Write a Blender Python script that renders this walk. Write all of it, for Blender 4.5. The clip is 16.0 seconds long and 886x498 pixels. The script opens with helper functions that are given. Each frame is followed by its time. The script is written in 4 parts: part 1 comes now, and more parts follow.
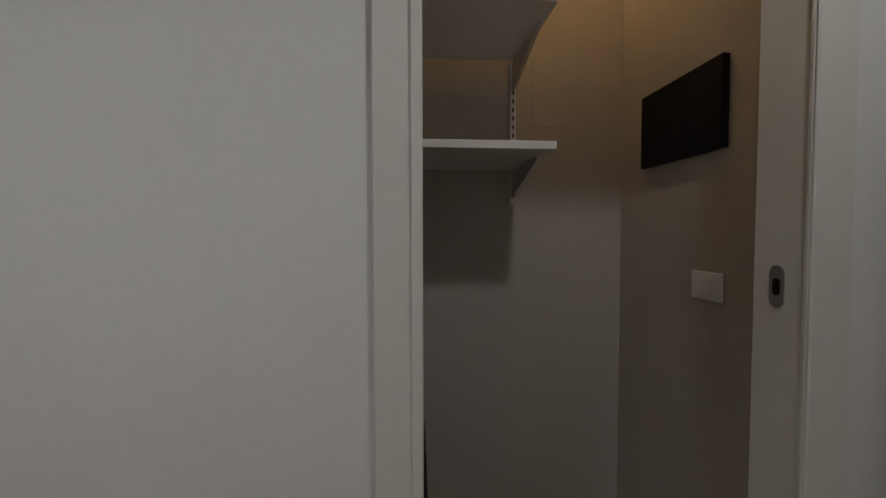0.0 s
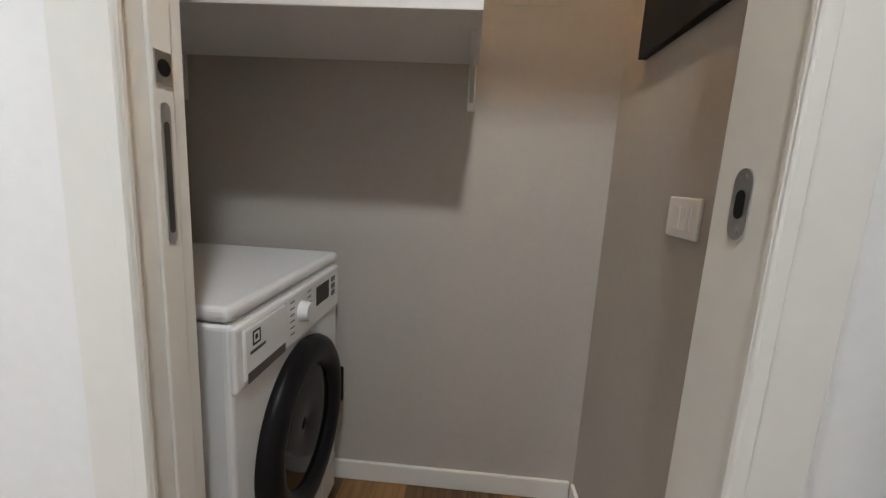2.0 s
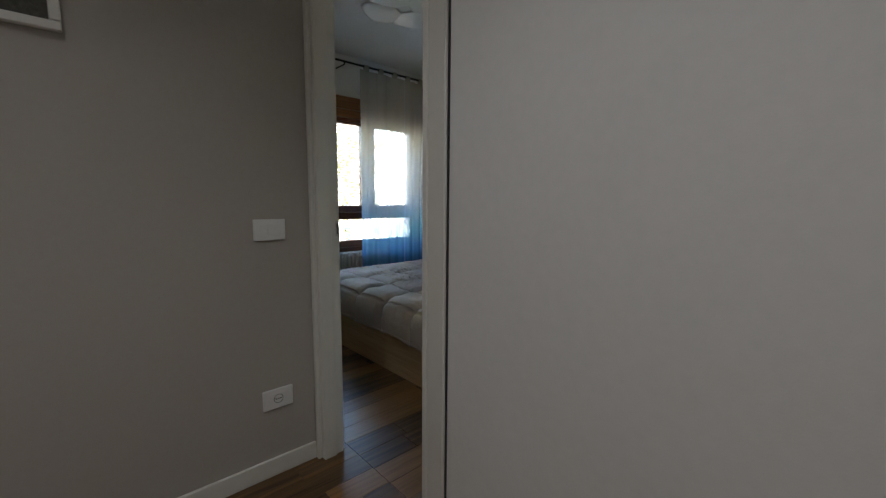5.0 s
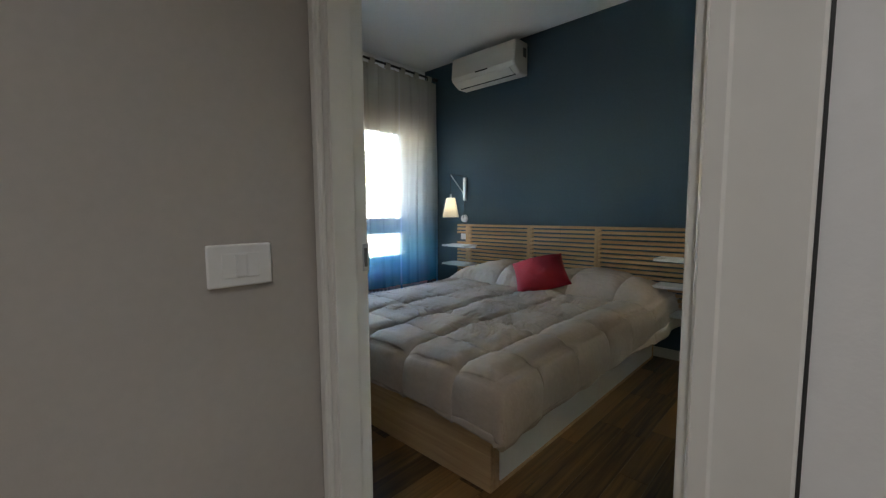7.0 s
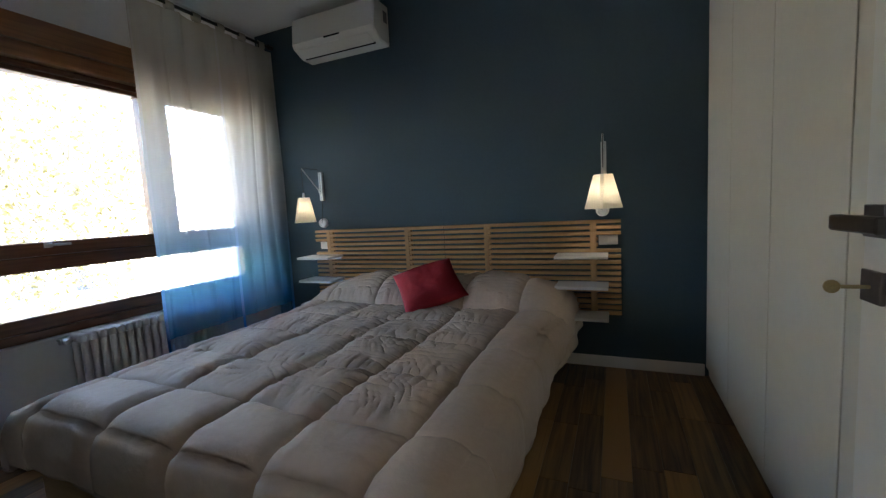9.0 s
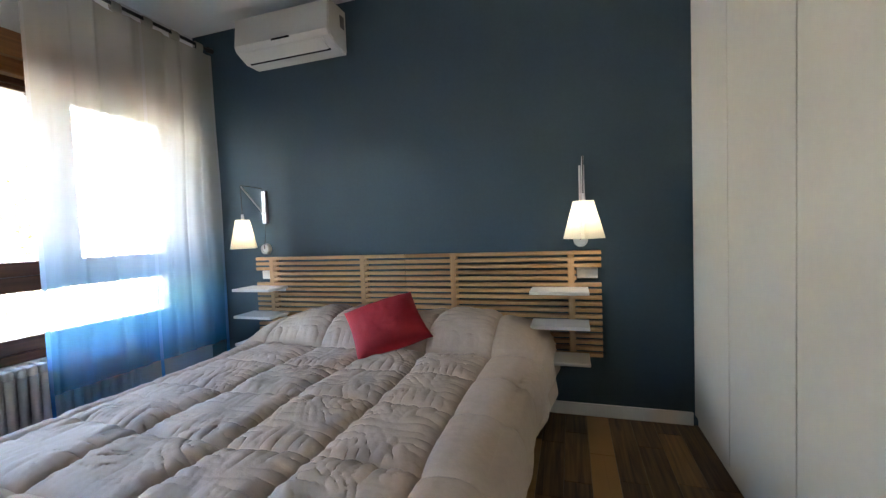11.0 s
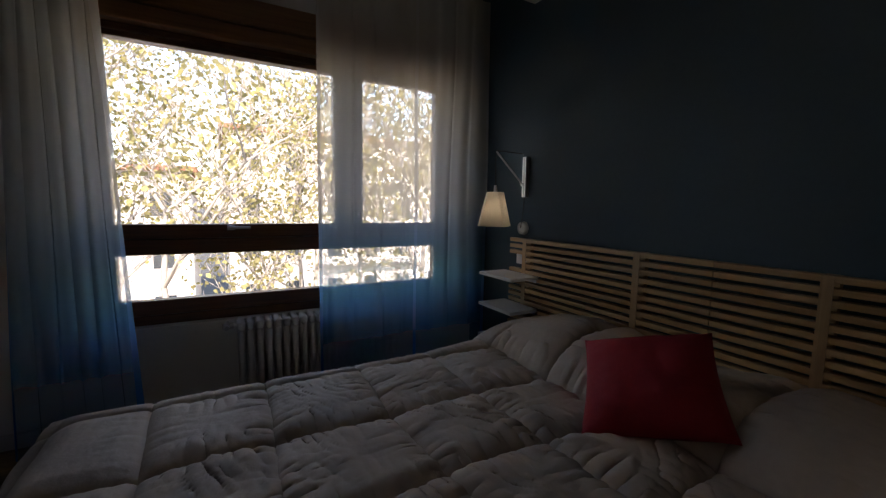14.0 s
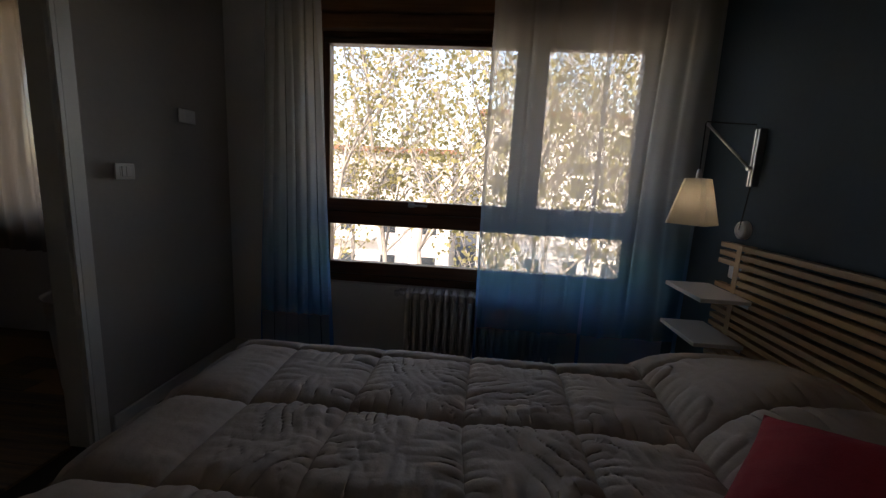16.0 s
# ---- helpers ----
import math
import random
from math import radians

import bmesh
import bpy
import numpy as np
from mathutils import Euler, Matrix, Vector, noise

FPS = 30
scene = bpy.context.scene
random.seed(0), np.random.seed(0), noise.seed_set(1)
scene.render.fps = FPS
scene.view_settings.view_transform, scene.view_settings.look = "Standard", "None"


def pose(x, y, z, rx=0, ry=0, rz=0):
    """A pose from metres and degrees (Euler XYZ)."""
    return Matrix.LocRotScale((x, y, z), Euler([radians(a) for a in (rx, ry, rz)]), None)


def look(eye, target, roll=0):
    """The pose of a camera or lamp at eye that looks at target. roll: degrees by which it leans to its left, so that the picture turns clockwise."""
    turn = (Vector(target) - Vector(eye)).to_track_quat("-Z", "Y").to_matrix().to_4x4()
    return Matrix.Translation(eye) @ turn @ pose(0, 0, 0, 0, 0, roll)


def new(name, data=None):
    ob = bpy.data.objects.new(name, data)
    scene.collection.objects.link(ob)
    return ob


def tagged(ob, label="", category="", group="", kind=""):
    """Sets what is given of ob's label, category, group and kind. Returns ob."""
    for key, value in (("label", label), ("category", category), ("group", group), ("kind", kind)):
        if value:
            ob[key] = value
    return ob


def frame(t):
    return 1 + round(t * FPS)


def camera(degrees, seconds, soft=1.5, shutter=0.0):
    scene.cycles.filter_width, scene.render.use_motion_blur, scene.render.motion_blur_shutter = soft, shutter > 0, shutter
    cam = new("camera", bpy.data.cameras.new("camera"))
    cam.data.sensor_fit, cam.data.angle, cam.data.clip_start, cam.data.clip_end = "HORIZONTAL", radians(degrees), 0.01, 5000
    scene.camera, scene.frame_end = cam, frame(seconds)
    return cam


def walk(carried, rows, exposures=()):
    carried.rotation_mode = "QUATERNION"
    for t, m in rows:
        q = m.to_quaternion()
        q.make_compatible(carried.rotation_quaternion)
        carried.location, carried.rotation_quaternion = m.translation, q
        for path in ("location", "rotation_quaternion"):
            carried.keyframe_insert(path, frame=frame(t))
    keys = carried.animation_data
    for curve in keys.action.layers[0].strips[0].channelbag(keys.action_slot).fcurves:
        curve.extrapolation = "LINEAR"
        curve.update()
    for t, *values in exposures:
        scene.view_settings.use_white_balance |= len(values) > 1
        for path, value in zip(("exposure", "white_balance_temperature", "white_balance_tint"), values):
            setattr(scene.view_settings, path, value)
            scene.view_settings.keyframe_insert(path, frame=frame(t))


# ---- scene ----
cam = camera(95.2, 16.0, soft=1.3)
PATH = [
    (0, (4.046, -3.502, 1.218), (4.219, -1.511, 1.144), -0.1),
    (0.5, (4.214, -3.471, 1.218), (4.398, -1.483, 1.104), -0.7),
    (1, (4.327, -3.423, 1.186), (4.562, -1.443, 1.027), 3.9),
    (1.5, (4.415, -3.292, 1.127), (4.388, -1.314, 0.832), 6.0),
    (2, (4.477, -3.256, 1.12), (4.35, -1.289, 0.777), 3.1),
    (2.5, (4.465, -3.301, 1.139), (4.241, -1.339, 0.822), 3.0),
    (3, (4.353, -3.42, 1.156), (3.941, -1.481, 0.886), 1.2),
    (3.5, (4.111, -3.517, 1.185), (3.427, -1.659, 0.902), 1.7),
    (3.8, (3.977, -3.515, 1.121), (3.104, -1.734, 0.863), 0.4),
    (4, (3.883, -3.539, 1.114), (2.935, -1.799, 0.845), -0.2),
    (4.5, (3.747, -3.575, 1.113), (2.488, -2.042, 0.857), 1.0),
    (4.7, (3.724, -3.555, 1.131), (2.288, -2.186, 0.872), 1.2),
    (6.8, (2.941, -3.308, 1.097), (1.43, -2.015, 0.882), -0.8),
    (7, (2.888, -3.257, 1.106), (1.515, -1.813, 0.928), -0.4),
    (7.5, (2.724, -3.136, 1.098), (1.792, -1.376, 0.913), -4.4),
    (8, (2.587, -3.005, 1.104), (1.682, -1.234, 0.896), -4.3),
    (8.5, (2.489, -2.869, 1.121), (1.48, -1.162, 0.859), -3.2),
    (9, (2.367, -2.757, 1.112), (1.583, -0.928, 0.913), -3.2),
    (9.2, (2.349, -2.672, 1.137), (1.69, -0.792, 0.964), -3.4),
    (11.3, (2.203, -2.398, 1.13), (1.6, -0.493, 1.048), -2.2),
    (11.5, (2.179, -2.35, 1.134), (1.462, -0.484, 1.055), -2.6),
    (12, (2.15, -2.188, 1.154), (1.02, -0.541, 1.053), -0.6),
    (12.5, (2.096, -2.103, 1.189), (0.79, -0.603, 0.978), 1.0),
    (13, (2.031, -1.877, 1.16), (0.497, -0.618, 0.912), 1.4),
    (13.5, (1.984, -1.765, 1.172), (0.381, -0.587, 0.967), 0.6),
    (14, (2.011, -1.598, 1.172), (0.273, -0.631, 0.961), 1.0),
    (14.5, (2.045, -1.43, 1.143), (0.211, -0.68, 0.874), -0.2),
    (15, (2.013, -1.282, 1.142), (0.126, -0.695, 0.835), 0.3),
    (15.5, (1.967, -1.193, 1.187), (0.02, -0.929, 0.81), 2.3),
    (16, (1.944, -1.123, 1.2), (-0.021, -1.279, 0.861), 2.9),
]
# ---- exposure ----
EXPO = [(0.0, 4.3, 6450, 9), (0.2, 4.7, 6450, 9), (0.5, 5.05, 6480, 9), (1.0, 5.35, 6250, 8), (1.5, 5.85, 6150, 8), (2.5, 6.25, 6150, 8), (3.0, 6.25, 6150, 8),
        (3.5, 5.88, 6250, 8), (3.8, 5.42, 6350, 8), (4.2, 4.6, 6450, 9), (4.7, 4.0, 6500, 10), (7.0, 4.6, 6500, 10), (7.5, 4.85, 6550, 13),
        (8.5, 4.9, 6600, 16), (9.2, 4.2, 6600, 18), (11.3, 5.5, 6650, 20), (12.0, 4.5, 6850, 22), (12.5, 3.62, 6950, 24), (13.5, 2.65, 7150, 26),
        (14.5, 2.05, 7650, 26), (16.0, 1.92, 7750, 26)]
walk(cam, [(t, look(eye, target, roll)) for t, eye, target, roll in PATH], EXPO)

# ---- world and sun ----
world = bpy.data.worlds.new("world")
scene.world = world
world.use_nodes = True
wn = world.node_tree
sky = wn.nodes.new("ShaderNodeTexSky")
sky.sky_type = "NISHITA"
sky.sun_disc = False
sky.sun_elevation, sky.sun_rotation = radians(38), radians(100)
wn.links.new(sky.outputs[0], wn.nodes["Background"].inputs[0])
wn.nodes["Background"].inputs[1].default_value = 0.15
sun = new("sun", bpy.data.lights.new("sun", "SUN"))
sun.data.energy, sun.data.angle, sun.data.color = 2.9, radians(0.5), (1.0, 0.95, 0.86)
sun.matrix_world = look((10, -1.8, 7.8), (0, 0, 0))


def downlight_lamp(x, y, z, watts, color, size=0.07, cone=130, blend=0.5):
    ob = new("spot", bpy.data.lights.new("spot", "SPOT"))
    ob.data.energy, ob.data.color, ob.data.shadow_soft_size = watts, color, size
    ob.data.spot_size, ob.data.spot_blend = radians(cone), blend
    ob.matrix_world = look((x, y, z), (x, y + 0.001, z - 1))
    return ob


HALL_W = 1.2
downlight_lamp(3.2, -3.85, 2.655, HALL_W * 1.5, (1.0, 0.99, 0.98), cone=118, blend=0.9)
downlight_lamp(4.55, -3.52, 2.655, HALL_W * 0.86, (1.0, 0.98, 0.96))


# ---- materials ----
def mat(name, color, rough=0.5, metal=0.0, vary=0.06, scale=8.0, bump=0.0, bump_scale=60.0, spec=0.5):
    """A painted or plain surface with broad and fine variation."""
    m = bpy.data.materials.new(name)
    m.use_nodes = True
    t = m.node_tree
    b = t.nodes["Principled BSDF"]
    b.inputs["Roughness"].default_value, b.inputs["Metallic"].default_value = rough, metal
    b.inputs["Specular IOR Level"].default_value = spec
    co = t.nodes.new("ShaderNodeTexCoord")
    big = t.nodes.new("ShaderNodeTexNoise")
    big.inputs["Scale"].default_value, big.inputs["Detail"].default_value = scale * 0.25, 4
    fine = t.nodes.new("ShaderNodeTexNoise")
    fine.inputs["Scale"].default_value, fine.inputs["Detail"].default_value = scale * 6, 3
    add = t.nodes.new("ShaderNodeMath")
    add.operation = "ADD"
    ramp = t.nodes.new("ShaderNodeMapRange")
    ramp.inputs["From Min"].default_value, ramp.inputs["From Max"].default_value = 0.6, 1.4
    ramp.inputs["To Min"].default_value, ramp.inputs["To Max"].default_value = 1 - vary, 1 + vary
    mul = t.nodes.new("ShaderNodeMix")
    mul.data_type, mul.blend_type = "RGBA", "MULTIPLY"
    mul.inputs["Factor"].default_value = 1.0
    mul.inputs["A"].default_value = (*color, 1)
    for n in (big, fine):
        t.links.new(co.outputs["Object"], n.inputs["Vector"])
    t.links.new(big.outputs[0], add.inputs[0])
    t.links.new(fine.outputs[0], add.inputs[1])
    t.links.new(add.outputs[0], ramp.inputs[0])
    t.links.new(ramp.outputs[0], mul.inputs["B"])
    t.links.new(mul.outputs["Result"], b.inputs["Base Color"])
    if bump:
        bn = t.nodes.new("ShaderNodeTexNoise")
        bn.inputs["Scale"].default_value, bn.inputs["Detail"].default_value = bump_scale, 4
        bp = t.nodes.new("ShaderNodeBump")
        bp.inputs["Strength"].default_value, bp.inputs["Distance"].default_value = bump, 0.004
        t.links.new(co.outputs["Object"], bn.inputs["Vector"])
        t.links.new(bn.outputs[0], bp.inputs["Height"])
        t.links.new(bp.outputs[0], b.inputs["Normal"])
    return m


def wood(name, dark, light, rough=0.4, axis=1, random_tint=0.0, stretch=14.0, coat=0.0, tone_power=1.0):
    """Wood with grain along an axis (0, 1 or 2); random_tint spreads the tone from piece to piece."""
    m = bpy.data.materials.new(name)
    m.use_nodes = True
    t = m.node_tree
    b = t.nodes["Principled BSDF"]
    b.inputs["Roughness"].default_value, b.inputs["Coat Weight"].default_value = rough, coat
    b.inputs["Coat Roughness"].default_value = 0.22
    co = t.nodes.new("ShaderNodeTexCoord")
    info = t.nodes.new("ShaderNodeObjectInfo")
    shift = t.nodes.new("ShaderNodeVectorMath")
    shift.operation = "SCALE"
    comb = t.nodes.new("ShaderNodeCombineXYZ")
    for i in range(3):
        t.links.new(info.outputs["Random"], comb.inputs[i])
    t.links.new(comb.outputs[0], shift.inputs[0])
    shift.inputs["Scale"].default_value = 37.0
    plus = t.nodes.new("ShaderNodeVectorMath")
    t.links.new(co.outputs["Object"], plus.inputs[0])
    t.links.new(shift.outputs[0], plus.inputs[1])
    mp = t.nodes.new("ShaderNodeMapping")
    s = [stretch * 2.2] * 3
    s[axis] = 1.3
    mp.inputs["Scale"].default_value = s
    t.links.new(plus.outputs[0], mp.inputs["Vector"])
    n = t.nodes.new("ShaderNodeTexNoise")
    n.inputs["Scale"].default_value, n.inputs["Detail"].default_value, n.inputs["Distortion"].default_value = 1.6, 6, 0.6
    t.links.new(mp.outputs[0], n.inputs["Vector"])
    mix = t.nodes.new("ShaderNodeMath")
    mix.operation = "MULTIPLY_ADD"
    bend = t.nodes.new("ShaderNodeMath")
    bend.operation = "POWER"
    t.links.new(info.outputs["Random"], bend.inputs[0])
    bend.inputs[1].default_value = tone_power
    t.links.new(bend.outputs[0], mix.inputs[0])
    mix.inputs[1].default_value = random_tint
    t.links.new(n.outputs[0], mix.inputs[2])
    ramp = t.nodes.new("ShaderNodeValToRGB")
    ramp.color_ramp.elements[0].position, ramp.color_ramp.elements[1].position = 0.3, 0.72 + random_tint
    ramp.color_ramp.elements[0].color, ramp.color_ramp.elements[1].color = (*dark, 1), (*light, 1)
    t.links.new(mix.outputs[0], ramp.inputs[0])
    t.links.new(ramp.outputs[0], b.inputs["Base Color"])
    bp = t.nodes.new("ShaderNodeBump")
    bp.inputs["Strength"].default_value, bp.inputs["Distance"].default_value = 0.12, 0.002
    t.links.new(n.outputs[0], bp.inputs["Height"])
    t.links.new(bp.outputs[0], b.inputs["Normal"])
    return m


M_BLUE = mat("blue_wall_paint", (0.036, 0.070, 0.094), 0.7, vary=0.08, bump=0.08, bump_scale=220)
M_GREIGE = mat("greige_wall_paint", (0.45, 0.42, 0.385), 0.8, vary=0.04, bump=0.06, bump_scale=220)
M_WHITEWALL = mat("white_wall_paint", (0.78, 0.78, 0.775), 0.8, vary=0.03, bump=0.06, bump_scale=220)
M_CEIL = mat("ceiling_paint", (0.78, 0.78, 0.78), 0.85, vary=0.03, bump=0.15, bump_scale=140)
M_LACQUER = mat("white_lacquer", (0.74, 0.73, 0.69), 0.32, vary=0.03, scale=5)
M_WARDROBE = mat("wardrobe_lacquer", (0.68, 0.65, 0.57), 0.38, vary=0.03, scale=4)
M_PLASTIC = mat("white_plastic", (0.78, 0.78, 0.77), 0.35, vary=0.02)
M_APPL = mat("white_enamel", (0.76, 0.77, 0.78), 0.25, vary=0.02)
M_AC = mat("air_conditioner_plastic", (0.62, 0.60, 0.54), 0.38, vary=0.03)
M_BLACK = mat("black_plastic", (0.008, 0.008, 0.009), 0.35, vary=0.1, spec=0.15)
M_DARKGLASS = mat("dark_gloss", (0.006, 0.006, 0.008), 0.08, vary=0.05, spec=0.22)
M_STEEL = mat("brushed_steel", (0.55, 0.55, 0.56), 0.3, metal=1.0, vary=0.08, scale=30)
M_DARKSTEEL = mat("dark_satin_metal", (0.16, 0.15, 0.15), 0.34, metal=1.0, vary=0.1, scale=30)
M_BRASS = mat("worn_brass", (0.45, 0.36, 0.2), 0.4, metal=1.0, vary=0.15, scale=40)
M_IRON = mat("black_iron", (0.012, 0.012, 0.013), 0.45, vary=0.15)
M_BIRCH = wood("birch", (0.33, 0.18, 0.08), (0.53, 0.33, 0.16), 0.45, axis=0, random_tint=0.35)
M_BIRCH_Z = wood("birch_upright", (0.33, 0.19, 0.09), (0.53, 0.34, 0.17), 0.45, axis=2, random_tint=0.2)
M_PINE = wood("bed_frame_pine", (0.42, 0.25, 0.115), (0.62, 0.42, 0.22), 0.45, axis=0, random_tint=0.15)
M_FRAME = wood("window_mahogany", (0.085, 0.029, 0.013), (0.21, 0.073, 0.031), 0.35, axis=1, random_tint=0.1, coat=0.3)
M_FRAME_Z = wood("window_mahogany_upright", (0.085, 0.029, 0.013), (0.21, 0.073, 0.031), 0.35, axis=2, random_tint=0.1, coat=0.3)
M_SHUTTER = wood("shutter_box_wood", (0.19, 0.075, 0.026), (0.38, 0.165, 0.06), 0.35, axis=1, random_tint=0.1, coat=0.3)
M_PLANK = wood("walnut_plank", (0.022, 0.0105, 0.006), (0.31, 0.165, 0.055), 0.38, axis=1, random_tint=0.8, coat=0.12, tone_power=3.0)
M_SUB = mat("screed", (0.05, 0.035, 0.025), 0.8)
M_DUVET = mat("greige_duvet_cotton", (0.50, 0.400, 0.315), 0.66, vary=0.08, scale=6, bump=0.5, bump_scale=48)
M_PILLOW = mat("grey_pillow_cotton", (0.38, 0.35, 0.33), 0.75, vary=0.06, bump=0.3, bump_scale=60)
M_RED = mat("red_cushion_cotton", (0.36, 0.012, 0.022), 0.8, vary=0.12, scale=12, bump=0.4, bump_scale=300)
M_MATT = mat("mattress_ticking", (0.6, 0.58, 0.55), 0.8, bump=0.2)
M_RAD = mat("radiator_enamel", (0.80, 0.80, 0.80), 0.35, vary=0.04)
M_SHELF = mat("white_shelf_laminate", (0.74, 0.73, 0.71), 0.35, vary=0.03)
M_PANEL = mat("black_panel", (0.010, 0.010, 0.012), 0.45, vary=0.1, spec=0.12)
M_CORD = mat("dark_cord", (0.03, 0.03, 0.03), 0.6)
M_BARK = mat("bark", (0.33, 0.30, 0.27), 0.9, vary=0.35, scale=10, bump=0.8, bump_scale=30)
M_ASPHALT = mat("street_ground", (0.07, 0.07, 0.065), 0.9, vary=0.25, scale=1)
M_FACADE = mat("far_plaster", (0.72, 0.69, 0.66), 0.9, vary=0.1, scale=1)
M_FACADE2 = mat("far_plaster_grey", (0.68, 0.66, 0.64), 0.9, vary=0.1, scale=1)
M_ROOF = mat("far_roof_tiles", (0.28, 0.13, 0.08), 0.9, vary=0.2, scale=3)
M_FARWIN = mat("far_window_glass", (0.05, 0.06, 0.07), 0.15)
M_PHOTO = mat("dark_photo_print", (0.05, 0.048, 0.035), 0.4, vary=0.9, scale=14)


def glass_mat():
    m = bpy.data.materials.new("window_glass")
    m.use_nodes = True
    t = m.node_tree
    t.nodes.clear()
    out = t.nodes.new("ShaderNodeOutputMaterial")
    tr = t.nodes.new("ShaderNodeBsdfTransparent")
    tr.inputs[0].default_value = (0.96, 0.98, 0.97, 1)
    gl = t.nodes.new("ShaderNodeBsdfGlossy")
    gl.inputs["Roughness"].default_value = 0.02
    fr = t.nodes.new("ShaderNodeFresnel")
    fr.inputs[0].default_value = 1.3
    mx = t.nodes.new("ShaderNodeMixShader")
    t.links.new(fr.outputs[0], mx.inputs[0])
    t.links.new(tr.outputs[0], mx.inputs[1])
    t.links.new(gl.outputs[0], mx.inputs[2])
    t.links.new(mx.outputs[0], out.inputs[0])
    return m


def sheer_mat(name, stops, clear=0.5):
    """Dip-dyed voile: colour stops by height in metres; partly see-through."""
    m = bpy.data.materials.new(name)
    m.use_nodes = True
    t = m.node_tree
    t.nodes.clear()
    out = t.nodes.new("ShaderNodeOutputMaterial")
    co = t.nodes.new("ShaderNodeTexCoord")
    sep = t.nodes.new("ShaderNodeSeparateXYZ")
    t.links.new(co.outputs["Object"], sep.inputs[0])
    mr = t.nodes.new("ShaderNodeMapRange")
    mr.inputs["From Min"].default_value, mr.inputs["From Max"].default_value = 0.0, 2.5
    t.links.new(sep.outputs["Z"], mr.inputs[0])
    ramp = t.nodes.new("ShaderNodeValToRGB")
    el = ramp.color_ramp.elements
    el[0].position, el[0].color = stops[0][0] / 2.5, (*stops[0][1], 1)
    el[1].position, el[1].color = stops[-1][0] / 2.5, (*stops[-1][1], 1)
    for z, c in stops[1:-1]:
        e = el.new(z / 2.5)
        e.color = (*c, 1)
    t.links.new(mr.outputs[0], ramp.inputs[0])
    di = t.nodes.new("ShaderNodeBsdfDiffuse")
    tl = t.nodes.new("ShaderNodeBsdfTranslucent")
    tr = t.nodes.new("ShaderNodeBsdfTransparent")
    for n in (di, tl):
        t.links.new(ramp.outputs[0], n.inputs[0])
    a, c = t.nodes.new("ShaderNodeMixShader"), t.nodes.new("ShaderNodeMixShader")
    a.inputs[0].default_value = 0.72
    t.links.new(di.outputs[0], a.inputs[1])
    t.links.new(tl.outputs[0], a.inputs[2])
    c.inputs[0].default_value = clear
    t.links.new(a.outputs[0], c.inputs[1])
    t.links.new(tr.outputs[0], c.inputs[2])
    t.links.new(c.outputs[0], out.inputs[0])
    return m


def leaf_mat(name, colors):
    m = bpy.data.materials.new(name)
    m.use_nodes = True
    t = m.node_tree
    t.nodes.clear()
    out = t.nodes.new("ShaderNodeOutputMaterial")
    geo = t.nodes.new("ShaderNodeNewGeometry")
    ramp = t.nodes.new("ShaderNodeValToRGB")
    el = ramp.color_ramp.elements
    for i, c in enumerate(colors):
        p = i / (len(colors) - 1)
        e = el[0] if i == 0 else el[1] if i == len(colors) - 1 else el.new(p)
        e.position, e.color = p, (*c, 1)
    t.links.new(geo.outputs["Random Per Island"], ramp.inputs[0])
    di, tl, mx = t.nodes.new("ShaderNodeBsdfDiffuse"), t.nodes.new("ShaderNodeBsdfTranslucent"), t.nodes.new("ShaderNodeMixShader")
    mx.inputs[0].default_value = 0.4
    t.links.new(ramp.outputs[0], di.inputs[0])
    t.links.new(ramp.outputs[0], tl.inputs[0])
    t.links.new(di.outputs[0], mx.inputs[1])
    t.links.new(tl.outputs[0], mx.inputs[2])
    t.links.new(mx.outputs[0], out.inputs[0])
    return m


def shade_mat():
    m = bpy.data.materials.new("lit_lamp_shade")
    m.use_nodes = True
    t = m.node_tree
    t.nodes.clear()
    out = t.nodes.new("ShaderNodeOutputMaterial")
    di, tl, mx = t.nodes.new("ShaderNodeBsdfDiffuse"), t.nodes.new("ShaderNodeBsdfTranslucent"), t.nodes.new("ShaderNodeMixShader")
    for n in (di, tl):
        n.inputs[0].default_value = (0.79, 0.76, 0.68, 1)
    mx.inputs[0].default_value = 0.55
    t.links.new(di.outputs[0], mx.inputs[1])
    t.links.new(tl.outputs[0], mx.inputs[2])
    t.links.new(mx.outputs[0], out.inputs[0])
    return m


def glow_mat(name, color, power):
    m = bpy.data.materials.new(name)
    m.use_nodes = True
    b = m.node_tree.nodes["Principled BSDF"]
    b.inputs["Emission Color"].default_value, b.inputs["Emission Strength"].default_value = (*color, 1), power
    return m


M_GLASS = glass_mat()
M_CURTAIN = sheer_mat("dip_dyed_voile", [(0.0, (0.025, 0.31, 0.82)), (0.40, (0.03, 0.42, 0.90)), (0.80, (0.26, 0.65, 0.92)), (1.20, (0.86, 0.91, 0.92)), (1.7, (0.94, 0.89, 0.77)), (2.5, (0.93, 0.87, 0.74))], 0.57)
M_HEM = sheer_mat("voile_hem", [(0.0, (0.03, 0.28, 0.85)), (0.80, (0.22, 0.50, 0.80)), (1.20, (0.60, 0.60, 0.60)), (2.5, (0.62, 0.58, 0.52))], 0.30)
M_CURTAIN2 = sheer_mat("cream_voile", [(0.0, (0.35, 0.30, 0.26)), (2.5, (0.45, 0.34, 0.22))], 0.12)
